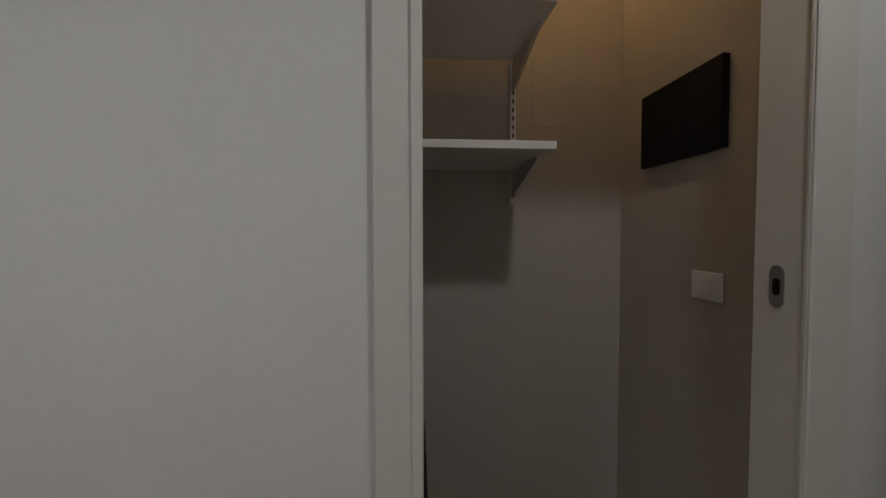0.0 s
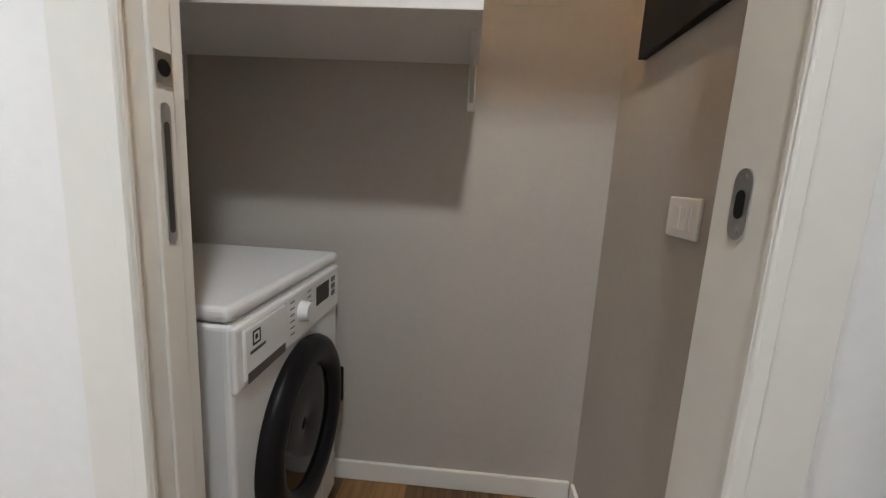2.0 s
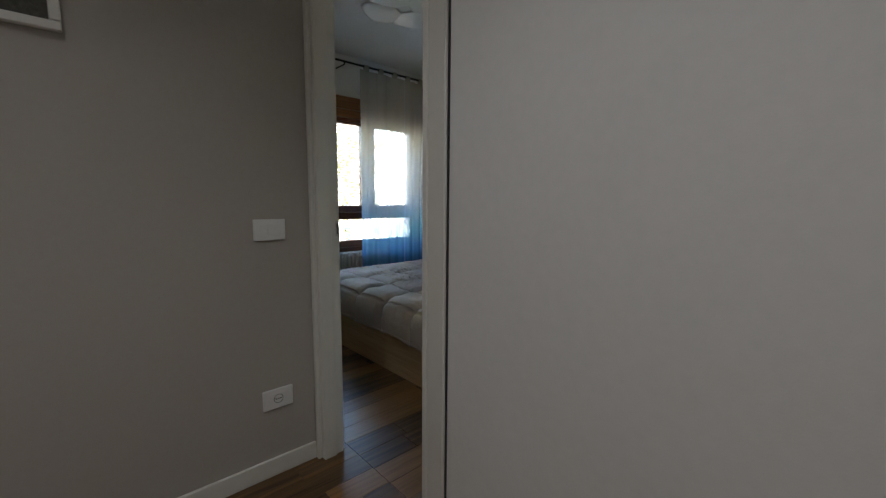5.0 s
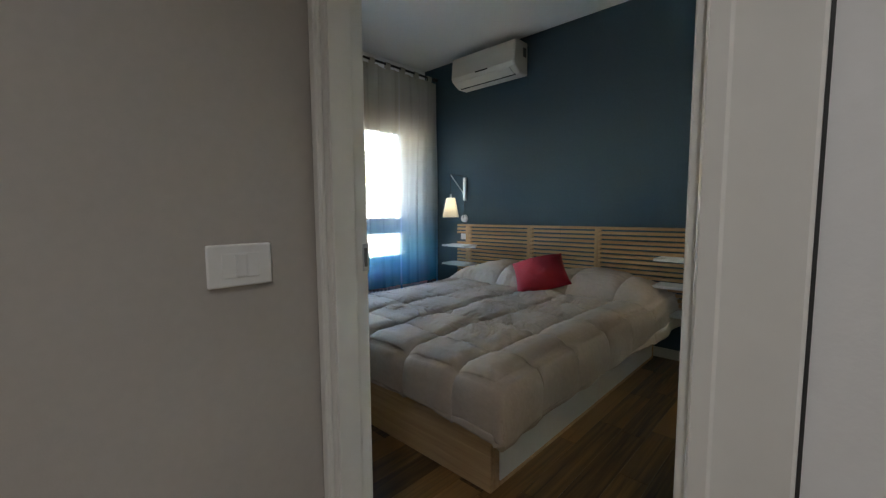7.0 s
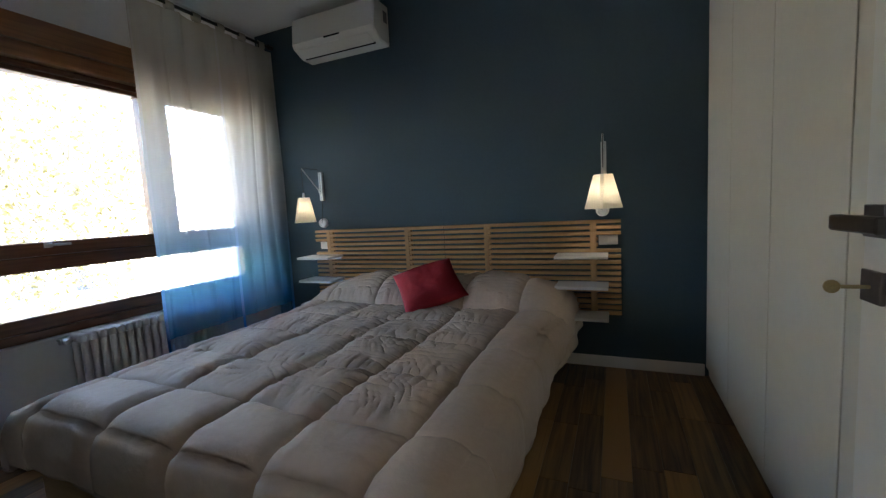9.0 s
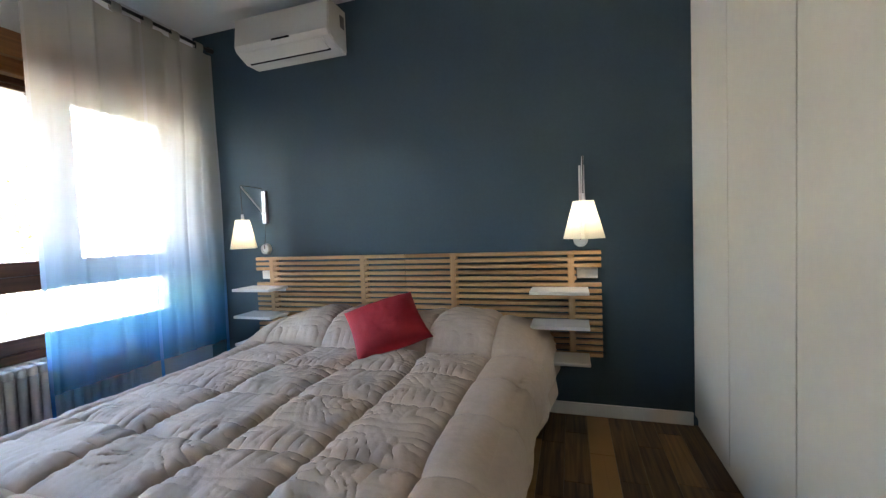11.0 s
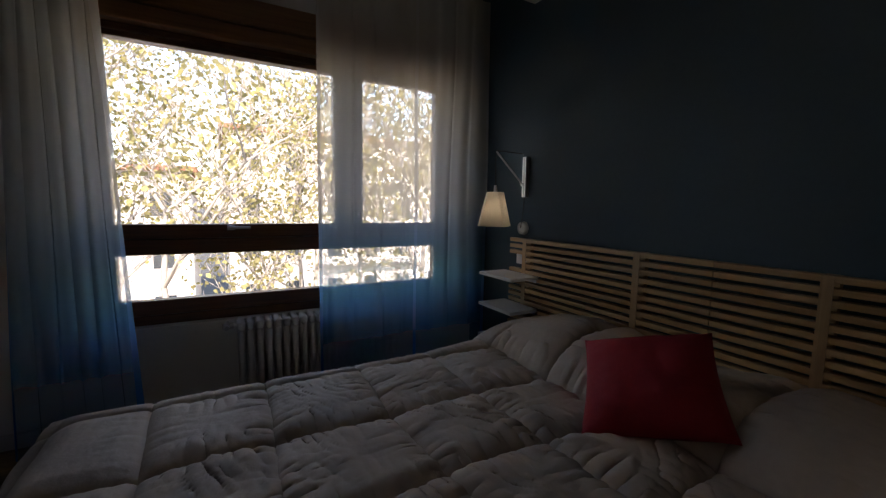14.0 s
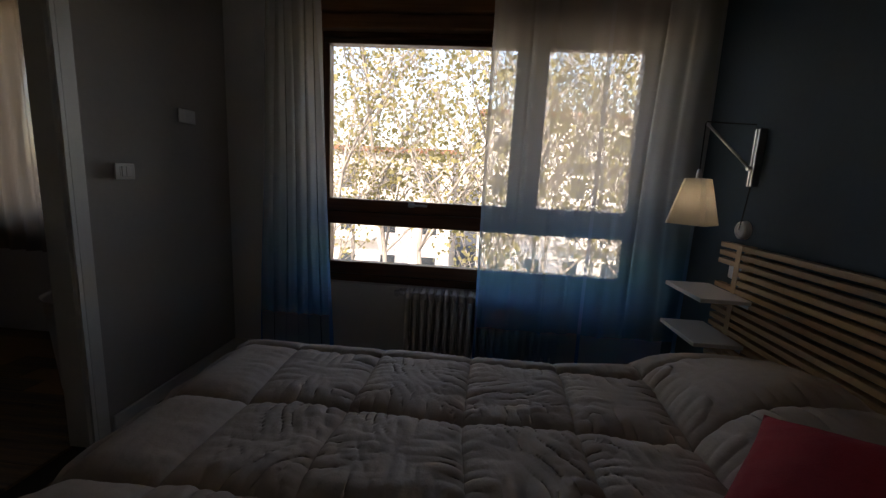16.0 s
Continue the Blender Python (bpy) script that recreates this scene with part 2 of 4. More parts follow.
M_LEAF = leaf_mat("autumn_leaves", [(0.26, 0.24, 0.11), (0.52, 0.43, 0.23), (0.58, 0.45, 0.26), (0.50, 0.31, 0.19), (0.58, 0.52, 0.37), (0.34, 0.31, 0.16)])
M_SHADE = shade_mat()
M_BULB = glow_mat("warm_bulb", (1.0, 0.91, 0.74), 2.0)
M_SPOT = glow_mat("downlight_lens", (1.0, 0.97, 0.93), 1.5)


# ---- mesh helpers ----
def part(name, bm, material, parent=None, label="", smooth=False):
    """Links a bmesh as one mesh object."""
    me = bpy.data.meshes.new(name)
    bm.normal_update()
    bm.to_mesh(me)
    bm.free()
    me.materials.append(material)
    if smooth:
        for p in me.polygons:
            p.use_smooth = True
    ob = new(name, me)
    if parent is not None:
        ob.parent = parent
    if label:
        tagged(ob, label=label)
    return ob


def thing(name, label, category, group="", kind=""):
    ob = new(name)
    ob.empty_display_size = 0.1
    return tagged(ob, label, category, group, kind)


def add_box(bm, x0, x1, y0, y1, z0, z1, bevel=0.0, seg=2, m=None):
    t = bmesh.new()
    bmesh.ops.create_cube(t, size=1)
    for v in t.verts:
        v.co = Vector(((x0 + x1) / 2 + v.co.x * (x1 - x0), (y0 + y1) / 2 + v.co.y * (y1 - y0), (z0 + z1) / 2 + v.co.z * (z1 - z0)))
    if bevel:
        bmesh.ops.bevel(t, geom=t.edges[:], offset=bevel, segments=seg, affect="EDGES", profile=0.5)
    if m is not None:
        t.transform(m)
    tmp = bpy.data.meshes.new("tmp")
    t.to_mesh(tmp)
    t.free()
    bm.from_mesh(tmp)
    bpy.data.meshes.remove(tmp)
    return bm


def box(*a, **k):
    return add_box(bmesh.new(), *a, **k)


def boxes(rows, bevel=0.0, seg=1):
    bm = bmesh.new()
    for r in rows:
        add_box(bm, *r, bevel=bevel, seg=seg)
    return bm


def add_cyl(bm, a, b, r0, r1=None, seg=16, cap=True):
    """A rod from a to b."""
    a, b = Vector(a), Vector(b)
    r1 = r0 if r1 is None else r1
    q = (b - a).to_track_quat("Z", "Y").to_matrix()
    rings = []
    for c, r in ((a, r0), (b, r1)):
        rings.append([bm.verts.new(c + q @ Vector((r * math.cos(2 * math.pi * i / seg), r * math.sin(2 * math.pi * i / seg), 0))) for i in range(seg)])
    for i in range(seg):
        j = (i + 1) % seg
        bm.faces.new((rings[0][i], rings[0][j], rings[1][j], rings[1][i]))
    if cap:
        bm.faces.new(rings[0][::-1])
        bm.faces.new(rings[1])
    return bm


def cyl(a, b, r0, r1=None, seg=16, cap=True):
    return add_cyl(bmesh.new(), a, b, r0, r1, seg, cap)


def add_ring(bm, c, normal, R, r, seg=32, sub=10, squash=1.0):
    """A torus about normal."""
    q = Vector(normal).to_track_quat("Z", "Y").to_matrix()
    c = Vector(c)
    g = [[bm.verts.new(c + q @ Vector(((R + r * math.cos(b)) * math.cos(a), (R + r * math.cos(b)) * math.sin(a), squash * r * math.sin(b))))
          for b in [2 * math.pi * k / sub for k in range(sub)]] for a in [2 * math.pi * k / seg for k in range(seg)]]
    for i in range(seg):
        for j in range(sub):
            bm.faces.new((g[i][j], g[(i + 1) % seg][j], g[(i + 1) % seg][(j + 1) % sub], g[i][(j + 1) % sub]))
    return bm


def tube(points, r, seg=8):
    """A round cord through points, as a mesh."""
    bm = bmesh.new()
    pts = [Vector(p) for p in points]
    rings = []
    for i, p in enumerate(pts):
        d = (pts[min(i + 1, len(pts) - 1)] - pts[max(i - 1, 0)]).normalized()
        q = d.to_track_quat("Z", "Y").to_matrix()
        rings.append([bm.verts.new(p + q @ Vector((r * math.cos(2 * math.pi * k / seg), r * math.sin(2 * math.pi * k / seg), 0))) for k in range(seg)])
    for a, b in zip(rings, rings[1:]):
        for k in range(seg):
            bm.faces.new((a[k], a[(k + 1) % seg], b[(k + 1) % seg], b[k]))
    bm.faces.new(rings[0][::-1])
    bm.faces.new(rings[-1])
    return bm


def sheet(nu, nv, f):
    """A grid surface f(u, v) with u and v from 0 to 1."""
    bm = bmesh.new()
    g = [[bm.verts.new(f(i / nu, j / nv)) for j in range(nv + 1)] for i in range(nu + 1)]
    for i in range(nu):
        for j in range(nv):
            bm.faces.new((g[i][j], g[i + 1][j], g[i + 1][j + 1], g[i][j + 1]))
    return bm


def structure(name, bm, material, label="", category=""):
    return tagged(part(name, bm, material), label, category, kind="structure")


# ---- large structure ----
CEIL = 2.70
DOOR_H = 2.08
YS, YH = -2.70, -2.785          # bedroom and hall faces of the wall with the doors
XW, XWO = -0.53, -0.82          # window wall, inner and outer face
WIN = (-2.15, -0.12, 0.51, 2.26)   # window opening
D1, D2, D3 = (2.083, 2.808), (0.50, 1.22), (4.030, 4.832)   # bedroom, side room, laundry openings

structure("floor", box(XWO, 5.3, -4.7, 0.2, -0.2, -0.014), M_SUB, "dark subfloor under the planks", "floor")
structure("ceiling", box(XWO, 5.3, -4.7, 0.2, CEIL, CEIL + 0.15), M_CEIL, "plain white painted ceiling", "ceiling")
structure("wall_north", box(XWO, 3.36, 0.06, 0.2, 0, CEIL), M_BLUE, "matt petrol blue painted bedroom wall", "wall")
W2 = (-4.45, -3.80, 0.80, 2.2)
structure("wall_west", boxes([(XWO, XW, WIN[1], 0.06, 0, CEIL), (XWO, XW, WIN[0], WIN[1], 0, WIN[2]), (XWO, XW, WIN[0], WIN[1], WIN[3], CEIL),
                              (XWO, XW, W2[1], WIN[0], 0, CEIL), (XWO, XW, W2[0], W2[1], 0, W2[2]), (XWO, XW, W2[0], W2[1], W2[3], CEIL),
                              (XWO, XW, -4.7, W2[0], 0, CEIL)]), M_WHITEWALL, "grey-white painted window wall", "wall")
rows = []
edges = [XW, D2[0], D2[1], D1[0], D1[1], D3[0], D3[1], 5.3]
for a, b in zip(edges[0::2], edges[1::2]):
    rows.append((a, b, YH, YS - 0.03, 0, CEIL))
for a, b in (D1, D2, D3):
    rows.append((a, b, YH, YS - 0.03, DOOR_H, CEIL))
structure("wall_south", boxes(rows), M_WHITEWALL, "light painted partition with three door openings", "wall")
structure("wall_south_bedroom", boxes([(r[0], r[1], YS - 0.0299, YS, r[4], r[5]) for r in rows]), M_GREIGE, "warm grey painted bedroom face of the partition", "wall")
structure("wall_hall_west", box(1.94, 2.06, -4.6, YH, 0, CEIL), M_GREIGE, "warm grey painted hall wall", "wall")
structure("wall_hall_south", box(XWO, 5.3, -4.7, -4.6, 0, CEIL), M_WHITEWALL, "plain light hall wall", "wall")
structure("wall_hall_east", box(5.022, 5.3, -4.6, YH, 0, CEIL), M_WHITEWALL, "plain light hall wall", "wall")
structure("wall_bedroom_east", box(3.30, 3.36, YS, 0.06, 0, CEIL), M_WHITEWALL, "plain wall behind the wardrobe", "wall")
structure("wall_laundry_north", box(3.36, 4.905, -1.93, -1.83, 0, CEIL), M_GREIGE, "warm grey painted laundry wall", "wall")
structure("wall_laundry_east", box(4.905, 5.06, YS, -1.83, 0, CEIL), M_GREIGE, "warm grey painted laundry wall", "wall")
# thin greige lining on the laundry's other faces
structure("wall_laundry_west", box(3.36, 3.366, YS, -1.93, 0, CEIL), M_GREIGE, "warm grey painted laundry wall", "wall")

# skirting boards
def skirting(name, *b):
    return structure(name, box(*b, bevel=0.004), M_LACQUER, "low white lacquered skirting board", "baseboard")


skirting("baseboard", XW + 0.003, 2.862, 0.046, 0.06, 0, 0.075)
skirting("baseboard", 2.06, 2.074, -4.6, YH - 0.02, 0, 0.075)
skirting("baseboard", 3.37, 4.890, -1.944, -1.93, 0, 0.075)
skirting("baseboard", 4.891, 4.905, YS, -1.945, 0, 0.075)
skirting("baseboard", XW, XW + 0.014, YS, 0.045, 0, 0.075)
skirting("baseboard", XW + 0.02, D2[0] - 0.09, YS, YS + 0.014, 0, 0.075)
skirting("baseboard", D2[1] + 0.09, D1[0] - 0.09, YS, YS + 0.014, 0, 0.075)
skirting("baseboard", D1[1] + 0.085, D3[0] - 0.08, YH - 0.014, YH, 0, 0.075)


def door_frame(name, d, left_w=0.07, right_w=0.08, lap=(0.012, 0.012), deep=0.004, label=""):
    """Lining and profiled casings round a door opening in the south wall."""
    ob = thing(name, label, "door frame", kind="structure")
    a, b = d
    for x0, x1 in ((a, a + 0.025), (b - 0.025, b)):
        part("jamb", box(x0, x1, YH - 0.004, YS + deep, 0, DOOR_H - 0.025, bevel=0.002), M_LACQUER, ob)
    part("head_lining", box(a, b, YH - 0.004, YS + 0.004, DOOR_H - 0.025, DOOR_H, bevel=0.002), M_LACQUER, ob)
    for y0, y1 in ((YH - 0.016, YH - 0.004), (YS + 0.004, YS + 0.012)):
        s = -1 if y0 < -2.7 else 1
        lip = (y0 - 0.006, y0) if s < 0 else (y1, y1 + 0.003)
        li, lr = lap if s < 0 else (0.012, 0.012)
        for x0, x1, l0, l1 in ((a - left_w, a + li, a + li - 0.022, a + li), (b - lr, b + right_w, b - lr, b - lr + 0.022)):
            part("casing", boxes([(x0, x1, y0, y1, 0, DOOR_H + 0.07), (l0, l1, *lip, 0, DOOR_H + 0.001)], bevel=0.003), M_LACQUER, ob)
        part("head_casing", boxes([(a + li + 0.0005, b - lr - 0.0005, y0, y1, DOOR_H - 0.012, DOOR_H + 0.07)], bevel=0.003), M_LACQUER, ob)
    return ob


F1 = door_frame("door_frame_1", D1, 0.022, 0.072, label="white lacquered bedroom door frame with profiled casings")
F2 = door_frame("door_frame_2", D2, label="white lacquered side room door frame")
F3 = door_frame("door_frame_3", D3, 0.045, 0.062, (0.042, 0.030), 0.027, label="white pocket door frame of the laundry")
part("door_stop", box(D1[0] + 0.0252, D1[0] + 0.034, YH - 0.002, YS - 0.030, 0, DOOR_H - 0.026, bevel=0.002), M_LACQUER, F1)
part("strike_plate", box(D1[0] + 0.025, D1[0] + 0.0275, -2.709, -2.692, 0.972, 1.036, bevel=0.001), M_STEEL, F1, "steel strike plate")
part("latch_slot", box(D1[0] + 0.0276, D1[0] + 0.0285, -2.705, -2.697, 0.982, 1.026), M_DARKSTEEL, F1)
# pocket door edge, lock and pull in the laundry's jamb
part("pocket_door_edge", box(D3[0] + 0.0252, D3[0] + 0.031, -2.742, -2.702, 0.003, 2.05, bevel=0.002), M_LACQUER, F3, "cream edge of the slid-away pocket door")
part("lock_plate", box(D3[0] + 0.0312, D3[0] + 0.0335, -2.737, -2.707, 1.222, 1.264, bevel=0.001), M_STEEL, F3, "square steel lock plate")
part("lock_hole", cyl((D3[0] + 0.0335, -2.722, 1.243), (D3[0] + 0.0345, -2.722, 1.243), 0.011), M_BLACK, F3)


def obround(c, normal, w, h, depth):
    """A flat plate with round ends, upright."""
    bm = bmesh.new()
    pts = []
    r = w / 2
    for k in range(13):
        a = math.pi * k / 12
        pts.append((r * math.cos(a), h / 2 - r + r * math.sin(a)))
    for k in range(13):
        a = math.pi + math.pi * k / 12
        pts.append((r * math.cos(a), -h / 2 + r + r * math.sin(a)))
    n = Vector(normal)
    s = Vector((0, 0, 1)).cross(n)
    c = Vector(c)
    f = bm.faces.new([bm.verts.new(c + s * p + Vector((0, 0, q))) for p, q in pts])
    ext = bmesh.ops.extrude_face_region(bm, geom=[f])
    bmesh.ops.translate(bm, vec=n * depth, verts=[v for v in ext["geom"] if isinstance(v, bmesh.types.BMVert)])
    bmesh.ops.recalc_face_normals(bm, faces=bm.faces)
    return bm


part("edge_pull", obround((D3[0] + 0.031, -2.722, 1.105), (1, 0, 0), 0.018, 0.19, 0.0015), M_STEEL, F3, "long narrow steel edge pull")
part("pull_slot", obround((D3[0] + 0.0326, -2.722, 1.10), (1, 0, 0), 0.010, 0.15, 0.0005), M_DARKSTEEL, F3)
part("strike_cup", obround((D3[1] - 0.0251, -2.731, 1.108), (-1, 0, 0), 0.034, 0.088, 0.002), M_STEEL, F3, "oval steel strike cup")
part("strike_hole", obround((D3[1] - 0.0272, -2.731, 1.108), (-1, 0, 0), 0.017, 0.035, 0.0008), M_BLACK, F3)
for z in (1.141, 1.075):
    part("screw", cyl((D3[1] - 0.0271, -2.733, z), (D3[1] - 0.0285, -2.733, z), 0.004, seg=10), M_STEEL, F3)

# ---- window ----
win = thing("window_1", "wide dark mahogany window with a fixed lower light and shutter box", "window", kind="structure")
FX0, FX1 = -0.67, -0.585
y0, y1, z0, z1 = WIN
GZ = (0.64, 0.888, 1.05, 1.972)      # lower pane, then upper pane
GY = (-2.066, -0.945, -0.762, -0.228)
part("window_frame", boxes([(FX0, FX1, y0, y1, z0, z0 + 0.05)], bevel=0.004), M_FRAME, win)
for a, b in ((y0, y0 + 0.05), (y1 - 0.05, y1)):
    part("window_frame", box(FX0, FX1, a, b, z0 + 0.0505, 2.035, bevel=0.004), M_FRAME_Z, win)
part("sill_rail", box(FX0 + 0.01, FX1 - 0.008, y0 + 0.0505, y1 - 0.0505, z0 + 0.0505, GZ[0], bevel=0.006), M_FRAME, win)
part("transom", boxes([(FX0 + 0.01, FX1 + 0.012, y0 + 0.0505, y1 - 0.0505, GZ[1], 0.972), (FX0 + 0.012, FX1 + 0.002, y0 + 0.052, y1 - 0.052, 0.973, GZ[2])], bevel=0.007, seg=2), M_FRAME, win)
part("top_rail", boxes([(FX0 + 0.01, FX1, y0 + 0.0505, y1 - 0.0505, GZ[3], 2.0), (FX0, FX1 + 0.015, y0 + 0.0505, y1 - 0.0505, 2.001, 2.035)], bevel=0.006, seg=2), M_FRAME, win)
part("stile", box(FX0 + 0.012, FX1, y0 + 0.0505, GY[0], GZ[2], GZ[3], bevel=0.004), M_FRAME_Z, win)
part("mullion", boxes([(FX0 + 0.012, FX1, GY[1], -0.8555, GZ[2], GZ[3]), (FX0 + 0.012, FX1, -0.8525, GY[2], GZ[2], GZ[3])], bevel=0.004), M_FRAME_Z, win)
part("stile", box(FX0 + 0.012, FX1, GY[3], y1 - 0.0505, GZ[2], GZ[3], bevel=0.004), M_FRAME_Z, win)
part("stile", box(FX0 + 0.012, FX1, y0 + 0.0505, GY[0] + 0.003, GZ[0], GZ[1], bevel=0.004), M_FRAME_Z, win)
part("stile", box(FX0 + 0.012, FX1, GY[3], y1 - 0.0505, GZ[0], GZ[1], bevel=0.004), M_FRAME_Z, win)
for a, b, c, d in ((GY[0], GY[1], GZ[2], GZ[3]), (GY[2], GY[3], GZ[2], GZ[3]), (GY[0], GY[3], GZ[0], GZ[1])):
    p = part("pane", box(-0.622, -0.616, a - 0.004, b + 0.004, c - 0.004, d + 0.004), M_GLASS, win)
    p.visible_shadow = False
part("shutter_box", boxes([(-0.70, -0.515, y0 + 0.002, y1 - 0.002, 2.037, 2.12), (-0.70, -0.495, y0 + 0.002, y1 - 0.002, 2.123, 2.256)], bevel=0.012, seg=3), M_SHUTTER, win, "varnished roller shutter box")
part("window_handle", boxes([(-0.573, -0.565, -1.555, -1.515, 1.016, 1.046), (-0.565, -0.550, -1.55, -1.435, 1.023, 1.037)], bevel=0.004, seg=2), M_STEEL, win, "short brushed steel window handle")
part("window_sill", box(-0.80, -0.66, y0, y1, z0 - 0.03, z0, bevel=0.004), M_FACADE2, win, "stone outer sill")

# Solid dark strips on the wall stand for the shaded line beside each casing.
part("gap_shade_strip", box(D1[1] + 0.0722, D1[1] + 0.0752, YH - 0.006, YH - 0.0005, 0, 2.15), M_CORD, F1, "thin dark strip for the shade in the gap beside the casing")
part("gap_shade_strip", box(4.8945, 4.8970, YH - 0.0035, YH - 0.0005, 0, 2.17), M_CORD, F3, "thin dark strip for the shade in the gap beside the casing")

win2 = thing("window_2", "white side room window behind a curtain", "window", kind="structure")
part("window_frame", boxes([(-0.7, -0.62, W2[0], W2[0] + 0.07, W2[2], W2[3]), (-0.7, -0.62, W2[1] - 0.07, W2[1], W2[2], W2[3]), (-0.7, -0.62, W2[0] + 0.07, W2[1] - 0.07, W2[2], W2[2] + 0.07),
                            (-0.7, -0.62, W2[0] + 0.07, W2[1] - 0.07, W2[3] - 0.07, W2[3])]), M_FRAME, win2)
p = part("pane", box(-0.665, -0.66, W2[0] + 0.07, W2[1] - 0.07, W2[2] + 0.07, W2[3] - 0.07), M_GLASS, win2)
p.visible_shadow = False

# ---- curtains on their rod ----
ROD = 2.565
rod = thing("curtain_rod", "thin black iron curtain rod with wall brackets", "curtain rod")
part("rod", cyl((-0.345, -2.40, ROD), (-0.345, 0.045, ROD), 0.011), M_IRON, rod)
part("finial", cyl((-0.345, 0.02, ROD), (-0.345, 0.058, ROD), 0.02), M_IRON, rod)
for y in (-2.32, -1.28, -0.08):
    part("bracket", add_cyl(cyl((XW, y, ROD - 0.03), (-0.345, y, ROD - 0.03), 0.007, seg=10), (-0.345, y, ROD - 0.035), (-0.345, y, ROD - 0.008), 0.008, seg=10), M_IRON, rod)


def curtain(ya, yb, folds, amp, seed, low=(0.0, 0.0), label="", tabs=5, hems=(0.0, 1.0)):
    ob = thing("curtain", label, "curtain", "bedroom curtains")

    def f(u, v):
        z = 0.03 + (ROD - 0.07) * v
        grow = 1 - v
        y = ya + (yb - ya) * u + grow * (low[0] * (1 - u) + low[1] * u)
        w = noise.noise(Vector((u * 5 + seed, v * 1.2, seed)))
        ph = u * folds * 2 * math.pi + 2.6 * w
        x = -0.340 + amp * (0.45 + 0.55 * grow) * (math.sin(ph) + 0.35 * math.sin(2.3 * ph + 1)) * (0.6 + 0.8 * abs(w)) + 0.02 * noise.noise(Vector((u * 9, v * 3, seed + 7)))
        return Vector((x, y + 0.012 * math.sin(ph * 1.0 + 1.3), z))
    part("cloth", sheet(110, 44, f), M_CURTAIN, ob, "dip-dyed sheer voile fading from white to blue", smooth=True)
    for h in hems:
        e = 0.007 / abs(yb - ya)
        part("hem", sheet(2, 44, lambda u, v: f(min(max(h, e), 1 - e) + e * (2 * u - 1), v) + Vector((0.003, 0, 0))), M_HEM, ob, "stitched edge of the voile", smooth=True)
    for k in range(tabs):
        u = (k + 0.5) / tabs
        y = ya + (yb - ya) * u
        g = sheet(14, 2, lambda a, b: Vector((-0.345 + 0.0145 * math.cos(2 * math.pi * a), y - 0.03 + 0.06 * b, ROD - 0.013 + 0.032 * math.sin(2 * math.pi * a))))
        part("tab", g, M_CURTAIN, ob, smooth=True)
    return ob


curtain(-1.11, 0.035, 7, 0.017, 3.0, label="sheer white-to-blue curtain drawn over the window's end", tabs=6, hems=(0.0, 0.535, 1.0))
curtain(-2.33, -2.05, 6, 0.022, 9.0, low=(-0.09, 0.10), label="sheer white-to-blue curtain gathered beside the window", tabs=3)

cur2 = thing("curtain", "cream sheer curtain over the side room window", "curtain")
part("cloth", sheet(60, 12, lambda u, v: Vector((-0.45 + 0.02 * math.sin(u * 44), -4.55 + 0.82 * u, 0.60 + 1.80 * v))), M_CURTAIN2, cur2, smooth=True)
part("rod", cyl((-0.45, -4.55, 2.41), (-0.45, -3.68, 2.41), 0.012), M_STEEL, cur2)
for y in (-4.5, -3.72):
    part("bracket", cyl((XW, y, 2.41), (-0.45, y, 2.41), 0.008, seg=8), M_STEEL, cur2)


# ---- bedroom: bed ----
BX0, BX1, BY0, BY1 = 0.365, 1.985, -2.045, -0.005
bed = thing("bed", "low double bed with pine frame and white drawer fronts", "bed")
part("frame_board", box(BX0, BX1, BY0, BY0 + 0.022, 0.0, 0.285, bevel=0.004), M_PINE, bed, "pale pine foot board")
for x in (BX0, BX1 - 0.022):
    part("frame_rail", boxes([(x, x + 0.022, BY0 + 0.023, BY1, 0.265, 0.285), (x, x + 0.022, BY0 + 0.023, BY0 + 0.06, 0, 0.264), (x, x + 0.022, BY1 - 0.04, BY1, 0, 0.264), (x, x + 0.022, BY0 + 0.061, BY1 - 0.041, 0, 0.02)], bevel=0.003), M_PINE, bed)
for k in range(2):
    a = BY0 + 0.064 + k * 0.97
    part("drawer_front", box(BX1 - 0.018, BX1 + 0.002, a, a + 0.963, 0.024, 0.261, bevel=0.003), M_LACQUER, bed, "plain white drawer front")
part("base_slats", box(BX0 + 0.023, BX1 - 0.023, BY0 + 0.023, BY1, 0.25, 0.28), M_PINE, bed)
mattress = thing("mattress", "pale double mattress under the duvet", "mattress")
part("mattress_body", box(BX0 + 0.03, BX1 - 0.03, BY0 + 0.03, BY1 - 0.01, 0.285, 0.425, bevel=0.03, seg=3), M_MATT, mattress)

# duvet
duvet = thing("duvet", "thick greige quilted duvet with square stitching, spread over the bed", "duvet")
CX = 1.19
HALF, YF = 0.815, -1.985
SEAM_X = [-1.05, -0.74, -0.352, 0.0, 0.322, 0.643, 1.0]
SEAM_Y = [-2.2, -1.81, -1.47, -1.11, -0.78, -0.46]


def fold(d, flat, r=0.10):
    """Arc length from the middle to sideways place and drop over a rounded edge."""
    s = 1 if d >= 0 else -1
    d = abs(d)
    if d < flat:
        return s * d, 0.0
    a = min((d - flat) / r, math.pi / 2 * 0.94)
    rest = max(d - flat - r * math.pi / 2 * 0.94, 0)
    return s * (flat + r * math.sin(a) + rest * 0.10), r * (1 - math.cos(a)) + rest * 0.995


